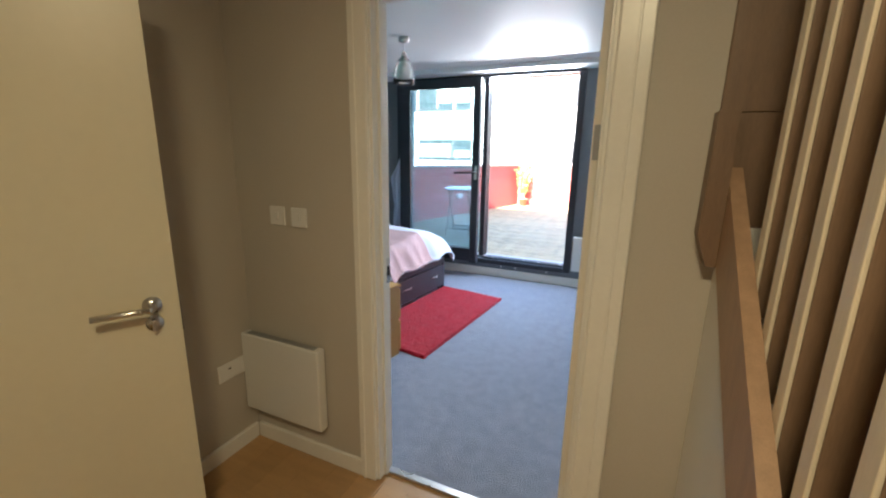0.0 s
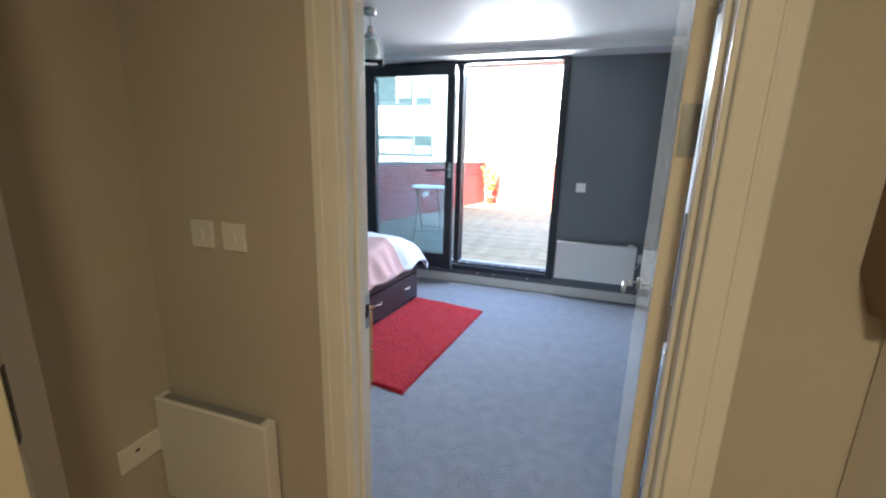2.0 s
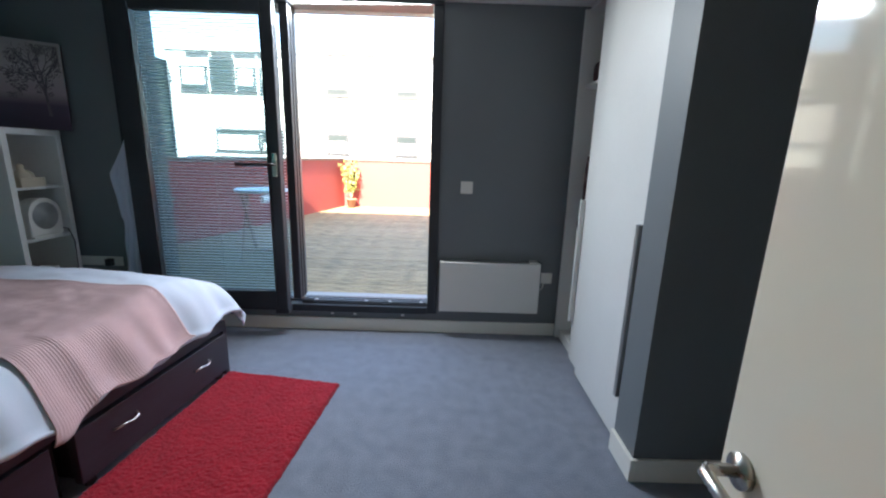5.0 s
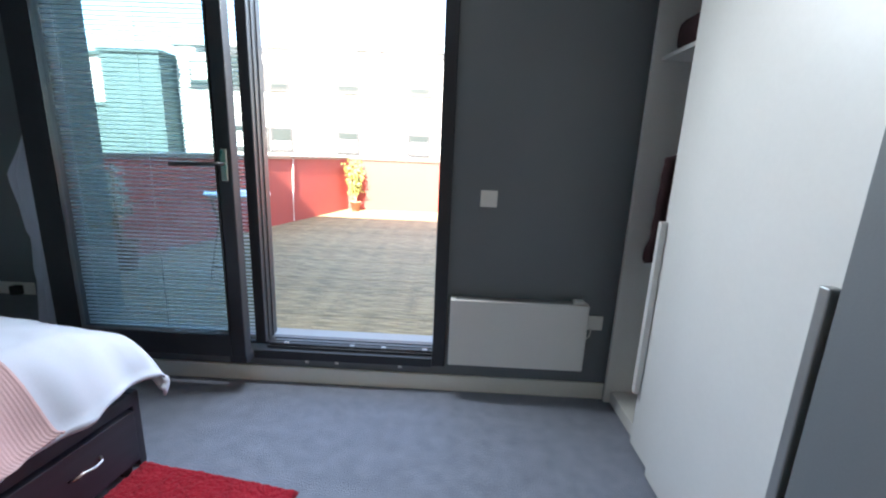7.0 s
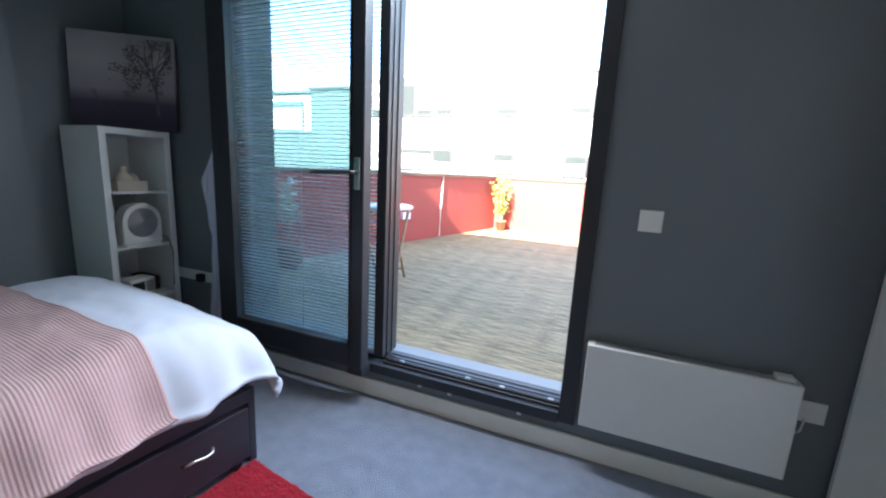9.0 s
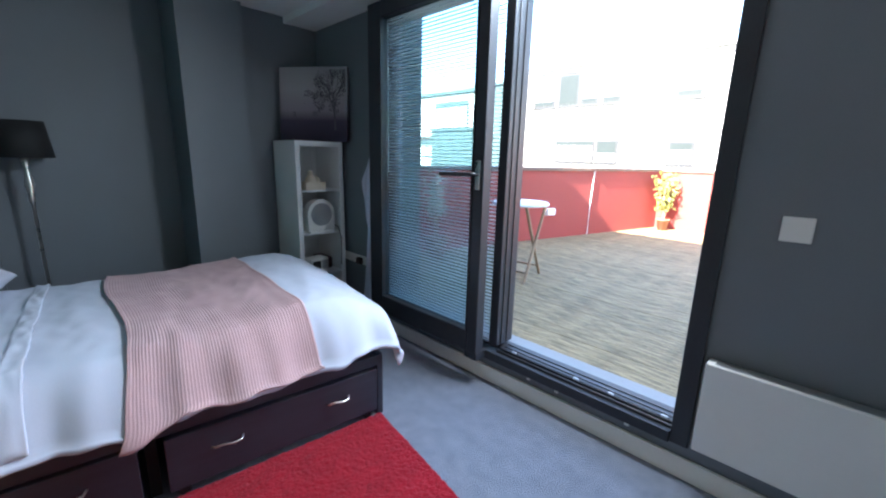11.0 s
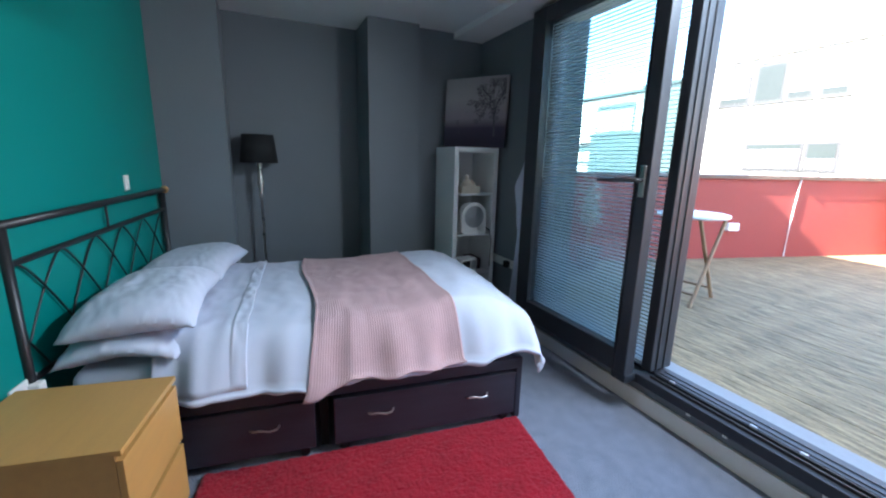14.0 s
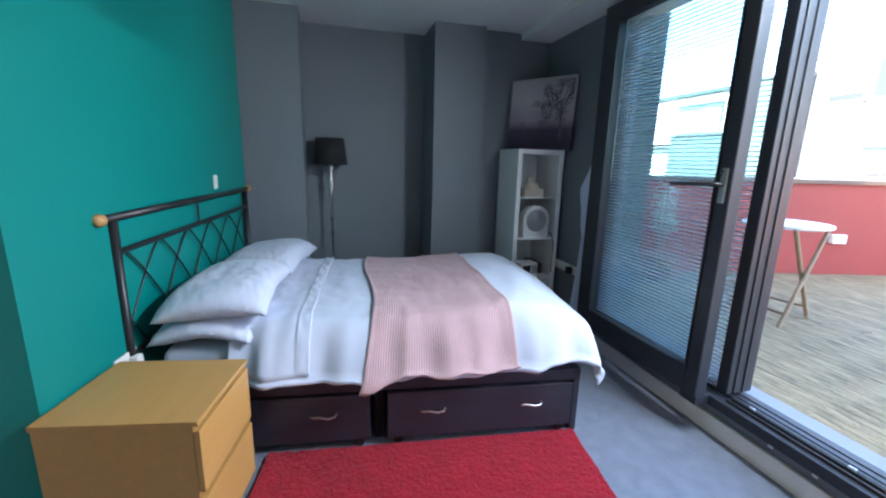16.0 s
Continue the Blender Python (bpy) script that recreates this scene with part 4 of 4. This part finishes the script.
ps = wall_plate("socket_strip", pose(-3.24, WY, 0.51), 0.34, 0.072, "long white socket strip with a black plug", "socket", False)
part("plug", boxed(0.06, -0.05, -0.03, 0.11, -0.009, 0.025, 0.006), M_BLACK, ps, "black mains plug")

# teal wall switch
tsw = wall_plate("light_switch", TEAL @ pose(1.48, 0.0, 1.192, rz=180), 0.055, 0.086, "small white switch on the teal wall", "switch")

bsock = wall_plate("socket_outlet", TEAL @ pose(0.42, 0.0, 0.50, rz=180), 0.146, 0.086, "white double socket behind the bedside chest", "socket", False)
part("adaptor", boxed(-0.05, -0.045, -0.03, -0.005, -0.009, 0.022, 0.006), M_PLASTIC, bsock, "white plugged-in adaptor")

# ---- pendant lamp ----
pend = thing("pendant_lamp", pose(-1.98, 3.17, H), "clear glass bell pendant lamp on the ceiling", "lamp")
part("ceiling_rose", lathe(bmesh.new(), [(0.001, 0), (0.045, 0), (0.045, -0.035), (0.02, -0.045), (0.001, -0.046)]), M_STEEL, pend, "chrome ceiling rose", True)
part("flex", tube(bmesh.new(), (0, 0, -0.04), (0, 0, -0.13), 0.004), M_PLASTIC, pend)
part("lamp_holder", lathe(bmesh.new(), [(0.001, -0.11), (0.02, -0.115), (0.026, -0.17), (0.02, -0.20), (0.001, -0.2)]), M_STEEL, pend, "chrome lamp holder", True)
s = part("shade", lathe(bmesh.new(), [(0.028, -0.155), (0.058, -0.185), (0.082, -0.25), (0.092, -0.32), (0.094, -0.37)], seg=36), M_SHADE, pend, "clear glass bell shade", True)
thicken(s, 0.004)
s2 = part("inner_shade", lathe(bmesh.new(), [(0.022, -0.19), (0.05, -0.22), (0.062, -0.28), (0.060, -0.335)], seg=30), M_SLAT, pend, "white inner glass diffuser", True)
thicken(s2, 0.003)

# ---- terrace ----
DZ = 0.20
PL, PC, PR = (-4.35, 4.97), (-2.85, 10.95), (6.0, 11.05)
structure("terrace_slab", boxed(-9.0, 4.955, -0.6, 9.0, 13.0, DZ - 0.045), M_COPING, "terrace base below the decking", "terrace")


def parapet(name, p, q, label):
    p, q = Vector((*p, 0)), Vector((*q, 0))
    d = (q - p).normalized()
    out = Vector((-d.y, d.x, 0))
    a, b, c, e = p, q, q + out * 0.2, p + out * 0.2
    w = structure(name, prism(bmesh.new(), [(v.x, v.y) for v in (a, b, c, e)], DZ - 0.045, 1.22), M_RED, label, "parapet")
    f = [v.xy for v in (a - out * 0.03, b - out * 0.03, c + out * 0.03, e + out * 0.03)]
    part("coping", prism(bmesh.new(), f, 1.221, 1.265), M_COPING, w, "weathered stone coping")
    return w


parapet("wall_terrace_side", PL, PC, "red painted terrace parapet wall")
parapet("wall_terrace_end", PC, PR, "red painted terrace end parapet wall")
side_d = (Vector((*PC, 0)) - Vector((*PL, 0))).normalized()
side_in = Vector((side_d.y, -side_d.x, 0))


def on_side(l, off, z):
    v = Vector((*PL, 0)) + side_d * l + side_in * off
    return Vector((v.x, v.y, z))


cab = thing("cable", Matrix.Identity(4), "pale cable hanging down the red parapet", "cable")
part("drop", bent(bmesh.new(), [on_side(4.34, 0.02, 1.27), on_side(4.33, 0.012, 1.15), on_side(4.315, 0.012, 0.9), on_side(4.30, 0.012, 0.6), on_side(4.30, 0.012, 0.21)], 0.008, 6), M_CABLE, cab)
part("run", bent(bmesh.new(), [on_side(2.0 + i * 0.5, 0.02, 1.275 + 0.01 * math.sin(i * 2.1)) for i in range(9)], 0.010, 6), M_CABLE, cab)
ob_box = thing("outdoor_socket", Matrix.Translation(on_side(3.41, 0.0, 0.615)) @ Matrix.Rotation(math.atan2(side_d.y, side_d.x), 4, "Z"), "white weatherproof socket box on parapet", "socket")
part("case", boxed(-0.08, -0.06, -0.05, 0.08, 0.0, 0.05, 0.008), M_PLASTIC, ob_box)
lights = thing("string_lights", Matrix.Identity(4), "small pale bulbs strung along the parapet coping", "lights")
spots = [on_side(4.25 + 0.27 * i, 0.045, 1.288) for i in range(7)] + [Vector((-2.5 + 0.45 * i, 10.93, 1.288)) for i in range(5)]
for v in spots:
    b = bmesh.new()
    bmesh.ops.create_uvsphere(b, u_segments=8, v_segments=6, radius=0.022, matrix=Matrix.Translation(v))
    part("bulb", b, M_PLASTIC, lights, smooth=True)
part("wire", bent(bmesh.new(), [v + Vector((0, 0, -0.018)) for v in spots], 0.004, 6), M_CABLE, lights)

# folding table outside
tb = thing("folding_table", pose(-2.64, 6.22, DZ, rz=100), "weathered round folding table on the terrace", "table")
bm = bmesh.new()
lathe(bm, [(0.001, 0.735), (0.27, 0.735), (0.28, 0.742), (0.28, 0.756), (0.27, 0.763), (0.001, 0.763)], seg=40)
part("tabletop", bm, M_SLAT, tb, "pale round tabletop", True)
for y in (-0.19, 0.19):
    s = 1 if y > 0 else -1
    part("leg", tube(bmesh.new(), (-0.24, y, 0.0), (0.20, y, 0.735), 0.016, seg=8), M_TEAK, tb)
    part("leg", tube(bmesh.new(), (0.24, y - s * 0.035, 0.0), (-0.20, y - s * 0.035, 0.735), 0.016, seg=8), M_TEAK, tb)
part("stretcher", tube(bmesh.new(), (-0.18, -0.19, 0.10), (-0.18, 0.19, 0.10), 0.012, seg=8), M_TEAK, tb)
part("stretcher", tube(bmesh.new(), (0.18, -0.16, 0.10), (0.18, 0.16, 0.10), 0.012, seg=8), M_TEAK, tb)

# potted plants
def potted_plant(at, label, seed, pot, stems_n, spread, low, high, each, leaf, mat):
    plant = thing("potted_plant", Matrix.Translation(at), label, "plant")
    h, w = pot
    part("pot", lathe(bmesh.new(), [(0.001, 0), (w * 0.65, 0), (w * 0.9, h * 0.88), (w, h * 0.88), (w, h), (w * 0.84, h), (w * 0.78, h * 0.84), (0.001, h * 0.8)]), M_POT, plant, smooth=True)
    rng = random.Random(seed)
    bm, stems = bmesh.new(), bmesh.new()
    root = Vector((0, 0, h * 0.8))
    for k in range(stems_n):
        a, r = rng.uniform(0, 6.28), spread * rng.uniform(0.25, 1.0)
        tip = Vector((r * math.cos(a), r * math.sin(a), rng.uniform(low + 0.55 * (high - low), high)))
        tube(stems, root, tip, 0.008, 0.003, 6)
        for j in range(each):
            f = rng.uniform(0.0, 1.05)
            c = root.lerp(tip, f) + Vector((rng.gauss(0, 0.05), rng.gauss(0, 0.05), rng.gauss(0, 0.04)))
            if c.z < low:
                continue
            m = Euler((rng.uniform(0, 6.3), rng.uniform(0, 6.3), rng.uniform(0, 6.3))).to_matrix()
            l = leaf * rng.uniform(0.6, 1.3)
            bm.faces.new([bm.verts.new(c + m @ Vector(q)) for q in ((0, 0, 0), (l * 0.5, l * 0.32, 0.004), (l * 1.3, 0, 0), (l * 0.5, -l * 0.32, 0.004))])
    part("stems", stems, M_BROWN, plant)
    part("leaves", bm, mat, plant)
    return plant


potted_plant((-2.64, 10.70, DZ), "bushy green and bronze plant in a small pot", 3, (0.20, 0.11), 14, 0.19, 0.36, 1.0, 70, 0.055, M_PLEAF)
potted_plant((-3.72, 6.12, DZ), "pale flowering shrub in a pot by the parapet", 9, (0.26, 0.15), 10, 0.17, 0.52, 0.95, 60, 0.045, M_BLOOM)


# ---- buildings across the street ----
FY = 25.0
fac = thing("apartment_building", pose(0, FY, 0), "white rendered apartment block across the street", "building")
part("wall", boxed(-15.6, 0.0, -6.0, 22.0, 9.0, 6.46), M_FACADE, fac)
part("roof", boxed(-15.8, -0.12, 6.46, 22.2, 9.2, 6.60), M_FACADE, fac)
for x0, x1 in ((-14.5, -13.3), (-13.15, -12.05), (-11.95, -10.8), (-10.7, -9.55), (-7.05, -5.88), (-5.82, -4.7), (-3.2, -2.0), (-1.9, -0.7)):
    part("roof_vent", boxed(x0, -0.04, 6.14, x1, -0.002, 6.40), M_IRON, fac, "dark strip vent under the roof")


def facade_window(x0, x1, z0, z1, blind=0.55, gap=0.0):
    w = part("window", boxed(x0, -0.05, z0, x1, -0.002, z1), M_IRON, fac, "grey framed window")
    part("pane", boxed(x0 + 0.13, -0.062, z0 + 0.08, x1 - 0.13, -0.0505, z1 - 0.08), M_CHARCOAL, w)
    if blind:
        top = z1 - 0.10 if gap else z0 + 0.08 + (z1 - z0 - 0.16) * blind
        part("blind", boxed(x0 + 0.13, -0.072, z0 + 0.08 + gap, x1 - 0.13, -0.0625, top), M_BLIND, w, "pale lowered blind")
    part("window_sill", boxed(x0 - 0.05, -0.10, z0 - 0.08, x1 + 0.05, -0.002, z0 - 0.002), M_IRON, w)


facade_window(-13.3, -11.98, 4.4, 6.1, blind=0)
for x0, x1 in ((-14.9, -13.45), (-11.9, -10.85), (-10.65, -9.6), (-7.1, -5.85), (-3.3, -2.1), (0.3, 1.6), (4.0, 5.3)):
    facade_window(x0, x1, 4.4, 5.7, blind=0.8, gap=0.26)
facade_window(-13.25, -10.8, 1.3, 2.5, blind=0.8)
facade_window(-10.75, -9.5, 1.3, 2.5, blind=0.4)
for x0 in (-7.1, -3.3, 0.4, 4.2):
    facade_window(x0, x0 + 1.2, 1.3, 2.4, blind=0.65)
for x0 in range(-14, 20, 4):
    facade_window(x0, x0 + 1.6, -2.2, -0.6, blind=0.5)
clad = thing("clad_building", pose(-15.65, 23.8, 0), "grey-green clad stair tower beside the block", "building")
part("wall", boxed(-3.0, 0, -6.0, 0.0, 9.0, 5.75), M_CLAD, clad)
part("roof", boxed(-3.1, -0.1, 5.75, 0.1, 9.1, 5.92), M_CLAD, clad)
far = thing("distant_block", pose(-40, 27, 0), "pale office block further along the street", "building")
part("wall", boxed(0, 0, -6.0, 19.0, 9.0, 6.2), M_FACADE, far)
part("roof", boxed(-0.2, -0.2, 6.2, 19.1, 9.2, 6.4), M_CLAD, far)
for x0, x1, z0, z1, bars in ((14.4, 18.0, 3.6, 5.65, 3), (12.3, 14.3, 1.35, 2.75, 1), (8.6, 12.2, 3.6, 5.65, 3)):
    w = part("window", boxed(x0, -0.06, z0, x1, -0.002, z1), M_CLAD, far, "green framed window")
    step = (x1 - x0 - 0.2) / (bars + 1)
    for k in range(bars + 1):
        part("pane", boxed(x0 + 0.1 + k * step + 0.06, -0.075, z0 + 0.12, x0 + 0.1 + (k + 1) * step - 0.06, -0.0605, z1 - 0.45), M_BLIND, w)
part("ledge", boxed(0, -0.5, 3.0, 19.0, -0.002, 3.3), M_FACADE, far)
annexe = thing("low_annexe", pose(-24.6, 25.6, 0), "low grey-green clad annexe below the tower", "building")
part("wall", boxed(0, 0, -6.0, 5.2, 0.8, 3.35), M_CLAD, annexe)
part("roof", boxed(-0.1, -0.1, 3.35, 5.2, 0.85, 3.5), M_CLAD, annexe)

# decking boards, laid along the house
deck = tagged(new("terrace_deck"), "weathered grey-brown timber decking boards", "decking", kind="structure")
rng = random.Random(8)
me = {}
for i in range(49):
    y = 4.995 + i * 0.128
    cut = rng.choice((-3.4, -2.2, -0.9, 0.3, 1.6))
    for j, (x0, x1) in enumerate(((-4.6, cut), (cut + 0.004, 6.0))):
        key = round(x1 - x0, 2)
        if key not in me:
            b = boxed(-key / 2, 0.0, -0.028, key / 2, 0.1262, 0.0, 0.0015, 1)
            ob = part("board", b, M_DECK, deck)
            me[key] = ob.data
        else:
            ob = new("board", me[key])
            ob.parent = deck
        ob.location = ((x0 + x1) / 2, y, DZ + rng.uniform(-0.001, 0.001))
# hall floor planks
planks = tagged(new("floor_hall_planks"), "honey coloured laminate planks in the hall", "floor", kind="structure")
mesh = None
for i in range(15):
    for j in range(3):
        x = -1.79 + i * 0.131
        y = -1.6 + j * 1.2 - (0.6 if i % 2 else 0)
        y0, y1 = max(-1.6, y), min(1.252, y + 1.197)
        if y1 - y0 < 0.1:
            continue
        part("plank", boxed(x, y0, -0.0075, x + 0.1295, y1, 0.0, 0.0012, 1), M_FLOOR, planks)
